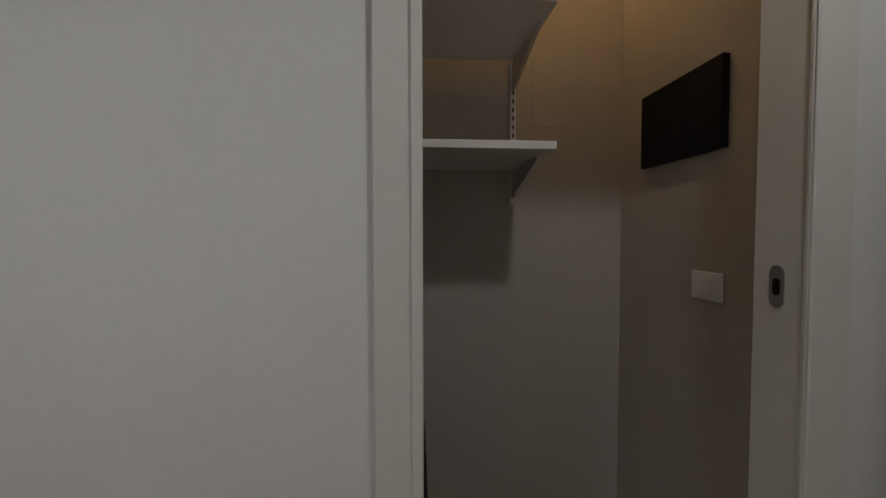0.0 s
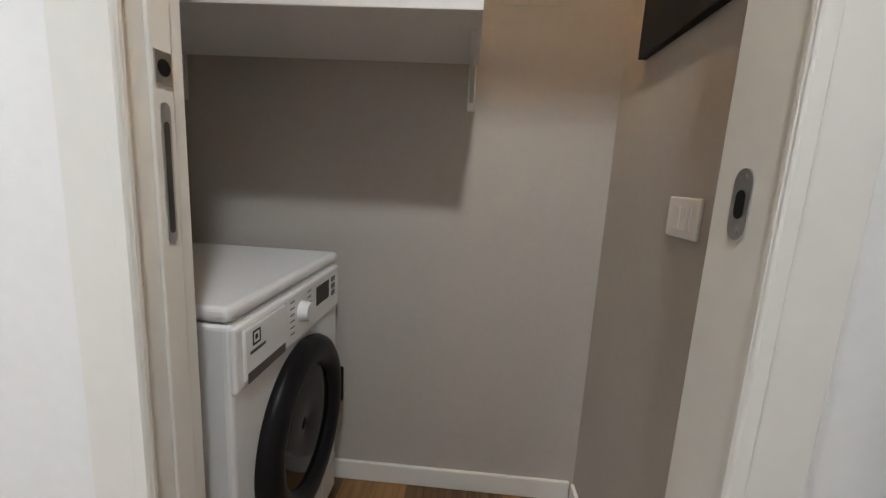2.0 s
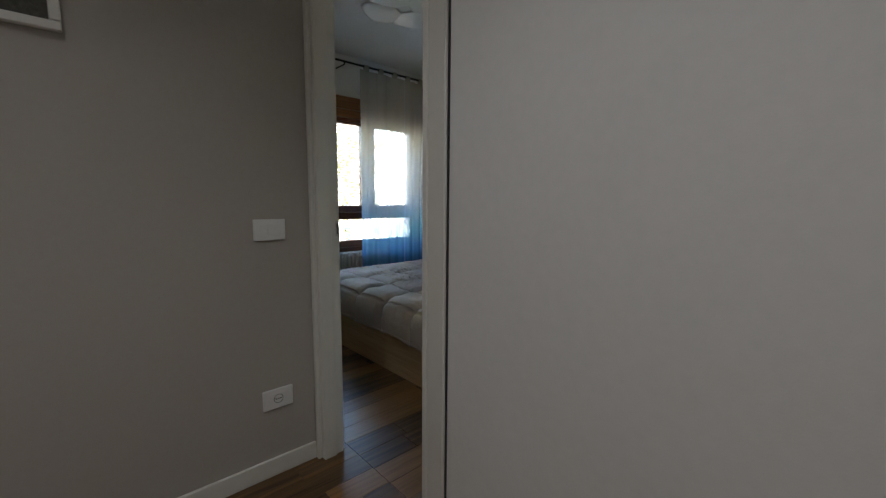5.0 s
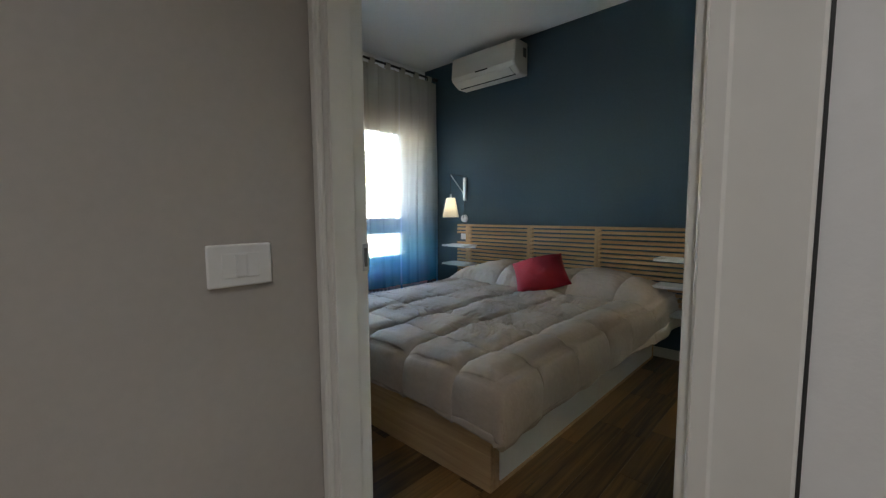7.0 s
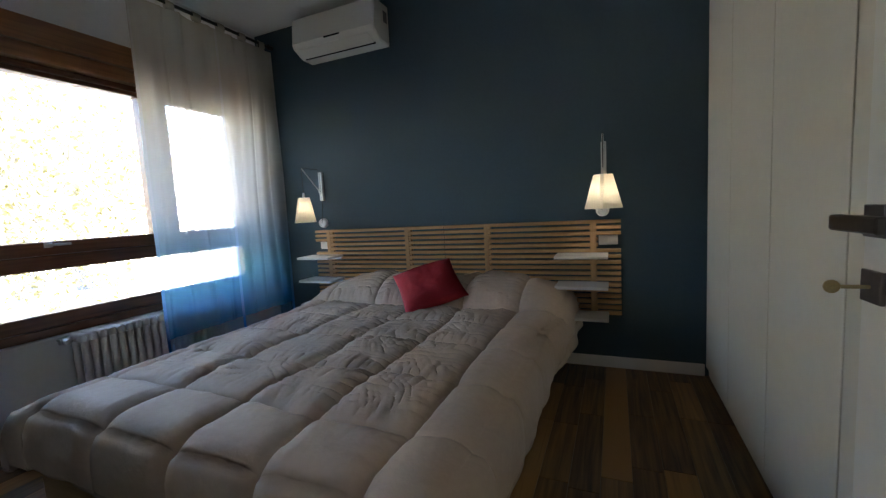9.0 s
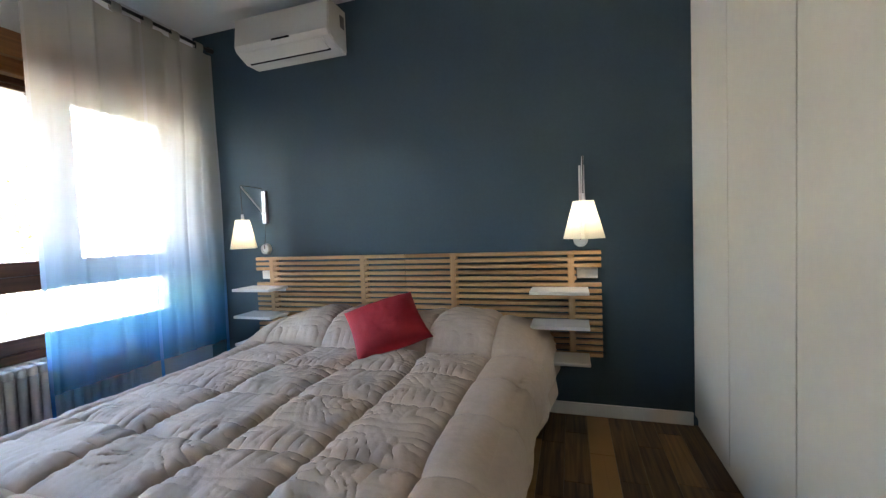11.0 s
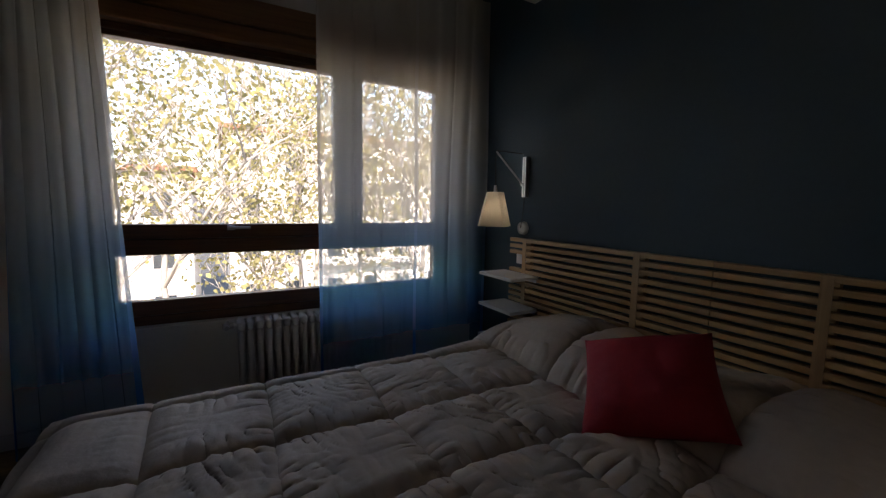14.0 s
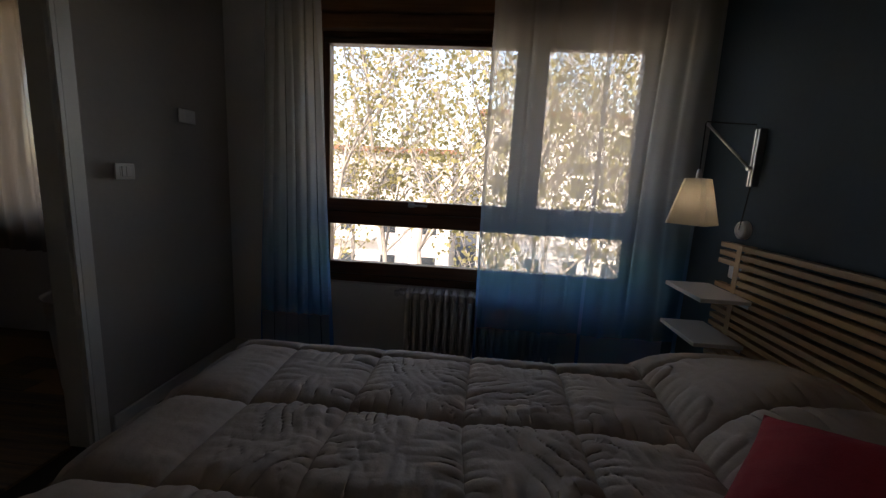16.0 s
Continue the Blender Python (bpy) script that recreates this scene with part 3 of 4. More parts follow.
def duvet_point(u, v):
    p = -1.06 + 2.12 * u            # across, along the cloth
    q = -0.30 + 2.42 * v           # from under the headboard's pillows to the foot
    yy = -0.10 - q
    near = max(0.0, min(1.0, (yy + 0.85) / 0.45))
    sx, dx = fold(p, HALF - 0.07 + 0.05 * near * near * (3 - 2 * near))
    foot = max(-yy - 1.98, 0.0)
    if foot > 0:
        fy, dy = fold(1.0 + foot, 1.0, 0.09)
        y = -1.98 - (fy - 1.0)
    else:
        y, dy = yy, 0.0
    # quilting
    fx = min(abs(p - s + 0.03 * noise.noise(Vector((q * 1.7, s * 3, 4)))) for s in SEAM_X)
    fy2 = min(abs(yy - s + 0.03 * noise.noise(Vector((p * 1.7, s * 3, 8)))) for s in SEAM_Y)
    if yy > -0.40:
        fy2 = 0.2
    rim = max(0.0, min(1.0, (abs(p) - 0.66) / 0.10))
    across = 0.22 + 0.78 * min(fy2 / 0.06, 1.0) ** 0.5
    puff = (min(fx / 0.06, 1.0) ** 0.5 * (1 - 0.6 * rim) + 0.58 * rim) * (across * (1 - 0.75 * rim) + 0.75 * rim)
    seam = min(fx, fy2)
    calm = min(1.0, max(0.12, (yy + 1.80) / 0.12)) * min(1.0, max(0.2, (0.72 - p) / 0.15))
    wr = 0.020 * math.exp(-seam / 0.075) * (1 - 0.8 * math.exp(-(seam / 0.018) ** 2)) * max(calm, 0.25)
    pucker = wr * noise.noise(Vector((p * 42 if fx > fy2 else p * 9, yy * 9 if fx > fy2 else yy * 42, 2)))
    soft = 0.007 * noise.noise(Vector((p * 3.1, yy * 2.7, 1))) + 0.007 * noise.noise(Vector((p * 8 + yy * 5, yy * 7, 5)))
    crease = 0.005 * max(0.0, 0.35 - abs(noise.noise(Vector((p * 5 + yy * 3, yy * 4 - p, 11))))) / 0.35 * (0.5 + 0.5 * noise.noise(Vector((p * 2, yy * 2, 3))))
    gate = calm * min(0.34, max(0.0, 0.3 + noise.noise(Vector((p * 2.6, yy * 2.6, 31)))))
    warp = 0.08 * noise.noise(Vector((p * 4, yy * 4, 51)))
    turn = 0.5 + 0.5 * math.tanh(6 * noise.noise(Vector((p * 1.6, yy * 1.6, 61))))
    w1 = 1 - 2.2 * abs(noise.noise(Vector((p * 5 + yy * 4, (yy - 0.5 * p + warp) * 44, 41))))
    w2 = 1 - 2.2 * abs(noise.noise(Vector(((p + 0.6 * yy + warp) * 44, yy * 5, 43))))
    wrinkle = 0.017 * gate * max(0.15, min(1.0, (-0.42 - yy) / 0.1)) * (w1 * turn + w2 * (1 - turn))
    h = 0.010 + 0.029 * puff + (pucker + soft + crease + wrinkle) * (1 - 0.55 * rim) - 0.018 * math.exp(-(seam / 0.012) ** 2)
    # pillows below
    b = max(0.0, 1 - abs((yy + 0.16) / 0.30) ** 2.6) ** 0.7
    two = 0.85 + 0.15 * math.cos((p - 0.0) * 2 * math.pi / 0.82 - math.pi)
    side = max(0.0, min(1.0, (1.0 - abs(p)) / 0.36))
    side = side * side * (3 - 2 * side)
    h += 0.155 * b * two * (0.35 + 0.65 * side)
    drop = max(dx, dy) + 0.22 * min(dx, dy)
    z = 0.450 + h * (1.0 if drop < 0.02 else max(0.25, 1 - drop * 3)) - drop
    out = 0.03 * puff * (1 if drop > 0.03 else 0) + 0.02 * noise.noise(Vector((p * 2.5, yy * 6, 6))) * min(drop * 6, 1)
    x = CX + sx + (out if dx > 0.03 else 0) * (1 if sx > 0 else -1)
    if dy > 0.03:
        y -= 0.03 * puff + 0.02 * noise.noise(Vector((p * 7, yy * 2, 6)))
    return Vector((x, y, max(z, 0.25 + 0.02 * noise.noise(Vector((p * 3, yy * 3, 12))))))


cloth = part("quilt", sheet(330, 350, duvet_point), M_DUVET, duvet, smooth=True)
md = cloth.modifiers.new("thickness", "SOLIDIFY")
md.thickness, md.offset = 0.02, -1


def cushion(name, w, h, d, m, material, pinch=0.12, seed=0.0, label="", group=""):
    bm = bmesh.new()
    n = 28
    for side in (1, -1):
        g = []
        for i in range(n + 1):
            row = []
            for j in range(n + 1):
                a, b = 2 * i / n - 1, 2 * j / n - 1
                puff = ((1 - abs(a) ** 2.6) * (1 - abs(b) ** 2.6)) ** 0.62 if abs(a) < 1 and abs(b) < 1 else 0
                x = a * w / 2 * (1 - pinch * (1 - b * b) * 0.55 * abs(a)) * 1.0
                y = b * h / 2 * (1 - pinch * (1 - a * a) * 0.55 * abs(b)) * 1.0
                z = side * d / 2 * puff + 0.012 * noise.noise(Vector((a * 2.3 + seed, b * 2.3, side))) * puff
                z += 0.005 * noise.noise(Vector((a * 8 + seed, b * 8, side + 4)))*(1-abs(a)**6)*(1-abs(b)**6)
                row.append(bm.verts.new((x, y, z)))
            g.append(row)
        for i in range(n):
            for j in range(n):
                f = (g[i][j], g[i + 1][j], g[i + 1][j + 1], g[i][j + 1])
                bm.faces.new(f if side > 0 else f[::-1])
    bmesh.ops.remove_doubles(bm, verts=bm.verts, dist=0.0008)
    ob = part(name, bm, material, smooth=True)
    ob.matrix_world = m
    return tagged(ob, label, "pillow", group)


def basis(o, ex, ey):
    ex, ey = Vector(ex).normalized(), Vector(ey)
    ey = (ey - ex * ey.dot(ex)).normalized()
    ez = ex.cross(ey)
    return Matrix.Translation(o) @ Matrix((ex, ey, ez)).transposed().to_4x4()


cushion("cushion", 0.41, 0.40, 0.17, basis((1.250, -0.415, 0.622), (0.333, 0.217, 0.095), (-0.236, 0.29, 0.215)), M_RED, 0.12, 2.0, "square red cotton cushion leaning on the duvet")
for x, s in ((0.78, 5.0), (1.70, 8.0)):
    cushion("pillow", 0.74, 0.36, 0.12, basis((x, -0.205, 0.500), (1, 0, 0), (0, 1, 0.1)), M_PILLOW, 0.05, s, "soft grey pillow lying at the headboard", "bed pillows")

# ---- headboard ----
hb = thing("headboard", "wide birch slatted headboard fixed to the wall", "headboard")
SLAT_N, PITCH, SLAT_H = 17, 0.0371, 0.022
for k in range(SLAT_N):
    top = 0.985 - k * PITCH
    x0, x1 = (0.0, 2.40)
    if k in (3, 4):
        x0, x1 = 0.135, 2.265
    for a, b in ((x0, 1.199), (1.201, x1)):
        part("slat", box(a, b, 0.002, 0.034, top - SLAT_H, top, bevel=0.002, seg=1), M_BIRCH, hb)
for x in (0.14, 0.885, 1.523, 2.235):
    part("upright", box(x - 0.02, x + 0.02, 0.0342, 0.0598, 0.37, 0.984, bevel=0.002), M_BIRCH_Z, hb)
    part("upright_face", box(x - 0.016, x + 0.016, -0.0005, 0.0015, 0.372, 0.984), M_BIRCH_Z, hb)


def hb_shelf(x, z, white=True):
    ob = thing("bedside_shelf", "small white shelf hooked on the slatted headboard", "shelf", "headboard shelves")
    part("board", box(x, x + 0.312, -0.20, -0.002, z - 0.018, z, bevel=0.002), M_SHELF, ob)
    part("bracket", boxes([(x + 0.02, x + 0.292, -0.0015, 0.0012, z - 0.04, z - 0.0185)], bevel=0.0), M_STEEL, ob)
    return ob


for x in (-0.036, 2.013):
    for z in (0.777, 0.588, 0.393):
        hb_shelf(x, z)


def socket_plate(name, m, n, label, w=0.12, h=0.082):
    """A wall plate with rocker modules; local x along the wall, y up, z out."""
    ob = thing(name, label, "switch" if name != "socket" else "socket")
    ob.matrix_world = m
    part("plate", box(-w / 2, w / 2, -h / 2, h / 2, 0, 0.009, bevel=0.004, seg=3), M_PLASTIC, ob)
    part("insert", box(-w * 0.29, w * 0.29, -h * 0.29, h * 0.29, 0.0085, 0.0105, bevel=0.001), M_PLASTIC, ob)
    for k in range(n):
        x = (k - (n - 1) / 2) * 0.0225
        if name == "socket":
            # Dark ring in place of the shade at the outlet's recessed edge.
            part("outlet_recess_shade", add_ring(bmesh.new(), (x, 0, 0.0108), (0, 0, 1), 0.0175, 0.0012, seg=28, sub=6), M_DARKSTEEL, ob)
            part("outlet", cyl((x, 0, 0.010), (x, 0, 0.0112), 0.017, seg=24), M_PLASTIC, ob)
            for dx in (-0.0095, 0, 0.0095):
                part("pin_hole", cyl((x + dx, 0, 0.0112), (x + dx, 0, 0.0117), 0.0028, seg=10), M_BLACK, ob)
        else:
            part("rocker", box(x - 0.0105, x + 0.0105, -0.022, 0.022, 0.0102, 0.0135, bevel=0.0015), M_PLASTIC, ob)
    return ob


def on_wall(o, out):
    """Frame on a wall: x along it, y up, z out of it."""
    out = Vector(out)
    up = Vector((0, 0, 1))
    return basis(o, up.cross(out), up)


socket_plate("switch", on_wall((2.325, 0.052, 0.852), (0, -1, 0)), 2, "white switch plate set into the headboard's end", 0.115, 0.062)
socket_plate("switch", on_wall((0.075, 0.052, 0.852), (0, -1, 0)), 2, "white switch plate set into the headboard's end", 0.115, 0.062)
for x in (2.325, 0.075):
    b = thing("mounting_box", "white surface box behind the headboard switch", "wall box")
    part("box_body", box(x - 0.05, x + 0.05, 0.0525, 0.0598, 0.825, 0.879, bevel=0.002), M_PLASTIC, b)
socket_plate("switch", on_wall((2.0602, -2.963, 1.008), (1, 0, 0)), 1, "wide white light switch on the hall wall")
socket_plate("socket", on_wall((2.0602, -2.958, 0.325), (1, 0, 0)), 1, "white wall socket low on the hall wall")
socket_plate("switch", on_wall((4.9048, -2.416, 1.068), (-1, 0, 0)), 2, "white light switch with two rockers in the laundry")
socket_plate("switch", on_wall((0.285, -2.6598, 1.165), (0, 1, 0)), 2, "white light switch beside the side room door", 0.10, 0.07)
socket_plate("switch", on_wall((-0.118, -2.6598, 1.455), (0, 1, 0)), 1, "small white thermostat plate on the wall", 0.12, 0.07)


# ---- wall lamps ----
def wall_lamp(x, label, swing):
    """Metal wall rail, swinging arm, cord and a tapered square shade."""
    ob = thing("wall_lamp", label, "wall lamp", "bedside wall lamps")
    d = Vector((math.sin(swing), -math.cos(swing), 0))
    part("rail", boxes([(x - 0.016, x - 0.004, 0.03, 0.0598, 1.235, 1.475), (x + 0.004, x + 0.016, 0.03, 0.0598, 1.235, 1.475)], bevel=0.002), M_STEEL, ob, "double steel wall rail")
    p0, p1 = Vector((x, 0.022, 1.31)), Vector((x, 0.022, 1.49)) + d * 0.20
    part("arm", add_cyl(cyl(p0, p1, 0.0055, seg=10), Vector((x, 0.032, 1.31)), Vector((x, 0.012, 1.31)), 0.010, seg=12), M_STEEL, ob, "slim steel swing arm")
    top = Vector((p1.x, p1.y, 1.285))
    part("cord", tube([Vector((x, 0.02, 1.475)), Vector((x, 0.02, 1.492)), (Vector((x, 0.02, 1.497)) + p1) / 2, p1 + Vector((0, 0, 0.006)), p1 - d * -0.004, top], 0.0026), M_CORD, ob)
    part("cord", tube([Vector((x, 0.04, 1.24)), Vector((x + 0.006, 0.03, 1.16)), Vector((x - 0.004, 0.03, 1.09)), Vector((x - 0.015, 0.032, 1.045))], 0.0026), M_CORD, ob)
    part("socket_cap", cyl(top + Vector((0, 0, -0.03)), top + Vector((0, 0, 0.012)), 0.012, 0.008, seg=14), M_STEEL, ob)
    part("cord_rosette", add_ring(cyl((x - 0.012, 0.0598, 1.045), (x - 0.012, 0.036, 1.045), 0.041, 0.038, seg=32), (x - 0.012, 0.037, 1.045), (0, 1, 0), 0.03, 0.006), M_PLASTIC, ob, "round white cord rosette")
    bm = bmesh.new()
    rot = Matrix.Rotation(swing + radians(40), 3, "Z")
    rings = []
    for z, h in ((1.258, 0.043), (1.16, 0.062), (1.06, 0.081)):
        c = 0.014
        pts = [(h - c, -h), (h, -h + c), (h, h - c), (h - c, h), (-h + c, h), (-h, h - c), (-h, -h + c), (-h + c, -h)]
        rings.append([bm.verts.new(Vector((top.x, top.y, z)) + rot @ Vector((a, b, 0))) for a, b in pts])
    for r0, r1 in zip(rings, rings[1:]):
        for i in range(8):
            bm.faces.new((r0[i], r0[(i + 1) % 8], r1[(i + 1) % 8], r1[i]))
    sh = part("shade", bm, M_SHADE, ob, "tapered cream fabric shade, lit")
    s = sh.modifiers.new("thickness", "SOLIDIFY")
    s.thickness = 0.0015
    bm = bmesh.new()
    bmesh.ops.create_uvsphere(bm, u_segments=16, v_segments=10, radius=0.024, matrix=Matrix.Translation((top.x, top.y, 1.165)))
    part("bulb", bm, M_BULB, ob, smooth=True)
    return ob


wall_lamp(0.075, "steel swing-arm wall lamp with cream shade, lit, by the window", 0.0)
wall_lamp(2.305, "steel swing-arm wall lamp with cream shade, lit, by the wardrobe", 0.0)

# ---- air conditioner ----
ac = thing("air_conditioner", "white split air conditioner high on the blue wall", "air conditioner")
AX0, AX1 = 0.075, 0.818
prof = [(0.0598, 2.635), (-0.10, 2.635), (-0.145, 2.62), (-0.165, 2.435), (-0.150, 2.40), (-0.06, 2.35), (0.0598, 2.35)]
bm = bmesh.new()
va = [bm.verts.new((AX0, a, b)) for a, b in prof]
vb = [bm.verts.new((AX1, a, b)) for a, b in prof]
bm.faces.new(va)
bm.faces.new(vb[::-1])
for i in range(len(prof)):
    j = (i + 1) % len(prof)
    bm.faces.new((va[j], va[i], vb[i], vb[j]))
bmesh.ops.recalc_face_normals(bm, faces=bm.faces)
bmesh.ops.bevel(bm, geom=[e for e in bm.edges if abs(e.verts[0].co.x - e.verts[1].co.x) < 0.01], offset=0.008, segments=3, affect="EDGES")
part("body", bm, M_AC, ac)
tilt = math.atan2(0.05, 0.09)
part("flap", box(AX0 + 0.06, AX1 - 0.06, -0.045, 0.045, -0.004, 0.004, bevel=0.003, m=Matrix.Translation((0, -0.108, 2.373)) @ Matrix.Rotation(-tilt, 4, "X")), M_AC, ac, "air outlet flap")
part("outlet_slot", box(AX0 + 0.05, AX1 - 0.05, -0.006, 0.006, -0.004, 0.004, m=Matrix.Translation((0, -0.064, 2.349)) @ Matrix.Rotation(-tilt, 4, "X")), M_BLACK, ac, "dark air outlet slot")
part("display", box(0.385, 0.525, -0.1675, -0.158, 2.427, 2.437), M_DARKGLASS, ac)
part("side_vent", box(AX1 - 0.001, AX1 + 0.002, -0.02, 0.03, 2.50, 2.58), M_DARKSTEEL, ac)

# ---- ceiling lamp ----
cl = thing("ceiling_lamp", "white petal-shaped ceiling lamp, unlit", "ceiling lamp")
part("canopy", cyl((0.86, -1.40, CEIL), (0.86, -1.40, CEIL - 0.035), 0.06, 0.055, seg=28), M_PLASTIC, cl)
for k in range(4):
    a0 = math.pi / 2 * k + 0.5

    def petal(u, v, a0=a0):
        r = 0.05 + 0.27 * v
        w = 0.20 * math.sin(math.pi * (0.12 + 0.62 * v)) * (2 * u - 1)
        p = Matrix.Rotation(a0, 3, "Z") @ Vector((r, w, 0))
        return Vector((0.86 + p.x, -1.40 + p.y, CEIL - 0.045 - 0.03 * v + 0.04 * (2 * u - 1) ** 2 * v))
    o = part("petal", sheet(10, 12, petal), M_PLASTIC, cl, smooth=True)
    s = o.modifiers.new("thickness", "SOLIDIFY")
    s.thickness = 0.006

# ---- radiator ----
rad = thing("radiator", "white cast column radiator below the window", "radiator")
RY = [-1.51 + 0.0475 * k for k in range(20)]
bm0 = bmesh.new()
for dx in (-0.045, 0.045):
    add_cyl(bm0, (dx, 0, 0.05), (dx, 0, 0.40), 0.0165, seg=12)
for z in (0.03, 0.42):
    add_box(bm0, -0.062, 0.062, -0.019, 0.019, z - 0.028, z + 0.028, bevel=0.016, seg=3)
col = part("column", bm0, M_RAD, rad, smooth=True)
col.location = (-0.453, RY[0], 0.075)
for y in RY[1:]:
    o = col.copy()
    scene.collection.objects.link(o)
    o.location.y = y
part("hub_pipe", add_cyl(cyl((-0.453, RY[0] - 0.04, 0.495), (-0.453, RY[-1] + 0.03, 0.495), 0.013, seg=12), (-0.453, RY[0] - 0.02, 0.105), (-0.453, RY[-1] + 0.03, 0.105), 0.013, seg=12), M_RAD, rad)
part("valve", add_cyl(add_cyl(cyl((-0.453, -1.545, 0.495), (-0.453, -1.60, 0.495), 0.016, seg=14), (-0.453, -1.575, 0.495), (-0.52, -1.575, 0.495), 0.010, seg=10), (-0.453, -1.58, 0.495), (-0.41, -1.58, 0.495), 0.017, 0.014, seg=14), M_STEEL, rad, "chromed radiator valve")
for y in (-1.3, -0.75):
    part("wall_bracket", box(XW, -0.50, y - 0.01, y + 0.01, 0.16, 0.2), M_RAD, rad)
for y in (RY[0], RY[-1]):
    part("foot", box(-0.475, -0.415, y - 0.012, y + 0.012, 0.0, 0.08, bevel=0.004), M_RAD, rad)

# ---- wardrobe ----
ward = thing("wardrobe", "tall off-white wardrobe wall with flat handleless doors", "wardrobe")
part("carcass", box(2.8905, 3.298, YS + 0.03, 0.055, 0.0, 2.66), M_WARDROBE, ward)
part("plinth", box(2.885, 2.8895, YS + 0.03, 0.055, 0.0, 0.06), M_WARDROBE, ward)
seams = [0.052, -0.46, -1.0, -1.52, -2.05, YS + 0.035]
for a, b in zip(seams[1:], seams[:-1]):
    part("wardrobe_door", box(2.868, 2.889, a + 0.0035, b - 0.0035, 0.062, 2.655, bevel=0.002), M_WARDROBE, ward)

# ---- bedroom door leaf, open into the room ----
leaf = thing("door_1", "white lacquered bedroom door standing open with dark handle and key", "door", kind="structure")
leaf.matrix_world = Matrix.Translation((2.819, -2.655, 0.018)) @ Matrix.Rotation(radians(92.6), 4, "Z")
part("panel", box(0.0, 0.785, -0.002, 0.038, -0.010, 2.03, bevel=0.003), M_LACQUER, leaf)
# Two pale strips paint slanting reflections onto the leaf.
for dx in (0.0, 0.03):
    part("reflection_line", box(-0.002, 0.002, 0.0375, 0.0386, -0.55, 0.55, m=Matrix.Translation((0.47 - dx, 0, 0.35)) @ Matrix.Rotation(radians(24), 4, "Y")), M_SHELF, leaf, "pale slanting line painted as a reflection")
part("handle_rose", box(0.722, 0.774, 0.038, 0.046, 1.011, 1.063, bevel=0.002), M_DARKSTEEL, leaf)
part("handle", boxes([(0.739, 0.757, 0.046, 0.085, 1.028, 1.046), (0.642, 0.762, 0.078, 0.096, 1.024, 1.049)], bevel=0.003), M_DARKSTEEL, leaf, "square dark metal lever handle")
part("lock_rose", box(0.722, 0.774, 0.038, 0.046, 0.906, 0.958, bevel=0.002), M_DARKSTEEL, leaf)
key = add_cyl(bmesh.new(), (0.748, 0.046, 0.932), (0.748, 0.083, 0.932), 0.0032, seg=10)
add_cyl(key, (0.7465, 0.094, 0.932), (0.7495, 0.094, 0.932), 0.011, seg=20)
part("key", key, M_BRASS, leaf, "old key left in the lock")

# ---- hall ----
picture = thing("picture", "dark photograph in a white frame on the hall wall", "picture")
part("picture_frame", boxes([(2.0602, 2.082, -4.12, -3.50, 1.58, 1.605), (2.0602, 2.082, -4.12, -3.50, 2.0, 2.025), (2.0602, 2.082, -3.525, -3.50, 1.606, 1.999), (2.0602, 2.082, -4.12, -4.095, 1.606, 1.999)], bevel=0.003), M_LACQUER, picture)
part("print", box(2.0602, 2.068, -4.094, -3.526, 1.606, 1.999), M_PHOTO, picture)

for x, y in ((3.2, -3.85), (4.55, -3.52)):
    dl = thing("downlight", "round recessed hall downlight, lit", "downlight", "hall downlights")
    part("trim_ring", add_ring(bmesh.new(), (x, y, CEIL - 0.003), (0, 0, 1), 0.046, 0.006), M_PLASTIC, dl, smooth=True)
    part("lens", cyl((x, y, CEIL - 0.004), (x, y, CEIL - 0.001), 0.04, seg=24), M_SPOT, dl)

ent = thing("entrance_door", "grey panelled entrance door in a black metal frame", "door", kind="structure")
part("door_panel", box(4.997, 5.020, -3.85, -2.836, 0.005, 2.12, bevel=0.003), M_GREIGE, ent)
part("black_frame", boxes([(4.990, 5.0218, -2.835, -2.819, 0, 2.16), (4.987, 5.0218, -3.888, -3.851, 0, 2.16), (4.987, 5.0218, -3.85, -2.836, 2.121, 2.16)], bevel=0.003), M_IRON, ent)

# ---- laundry ----
wm = thing("washing_machine", "white front-loading washing machine with black porthole", "washing machine")
WX, WY0, WY1, WH = 4.05, -2.585, -1.985, 0.868
part("body", box(WX - 0.52, WX, WY0, WY1, 0.012, 0.835, bevel=0.012, seg=3), M_APPL, wm)
part("top", box(WX - 0.53, WX + 0.003, WY0, WY1, 0.8355, WH, bevel=0.014, seg=4), M_APPL, wm, "white worktop lid")
part("control_panel", box(WX - 0.01, WX + 0.008, WY0 + 0.004, WY1 - 0.004, 0.69, 0.828, bevel=0.010, seg=3), M_APPL, wm, "slightly proud control panel")
part("detergent_drawer", boxes([(WX + 0.0040, WX + 0.0120, WY0 + 0.03, WY0 + 0.21, 0.705, 0.815)], bevel=0.006, seg=2), M_APPL, wm)
part("drawer_grip", box(WX + 0.0115, WX + 0.0128, WY0 + 0.04, WY0 + 0.20, 0.70, 0.722, bevel=0.001), M_DARKSTEEL, wm)
part("knob", cyl((WX + 0.0080, -2.285, 0.765), (WX + 0.0340, -2.285, 0.765), 0.027, 0.024, seg=28), M_APPL, wm, "round programme knob")
part("display", box(WX + 0.0075, WX + 0.0092, -2.185, -2.085, 0.745, 0.80, bevel=0.001), M_DARKGLASS, wm)
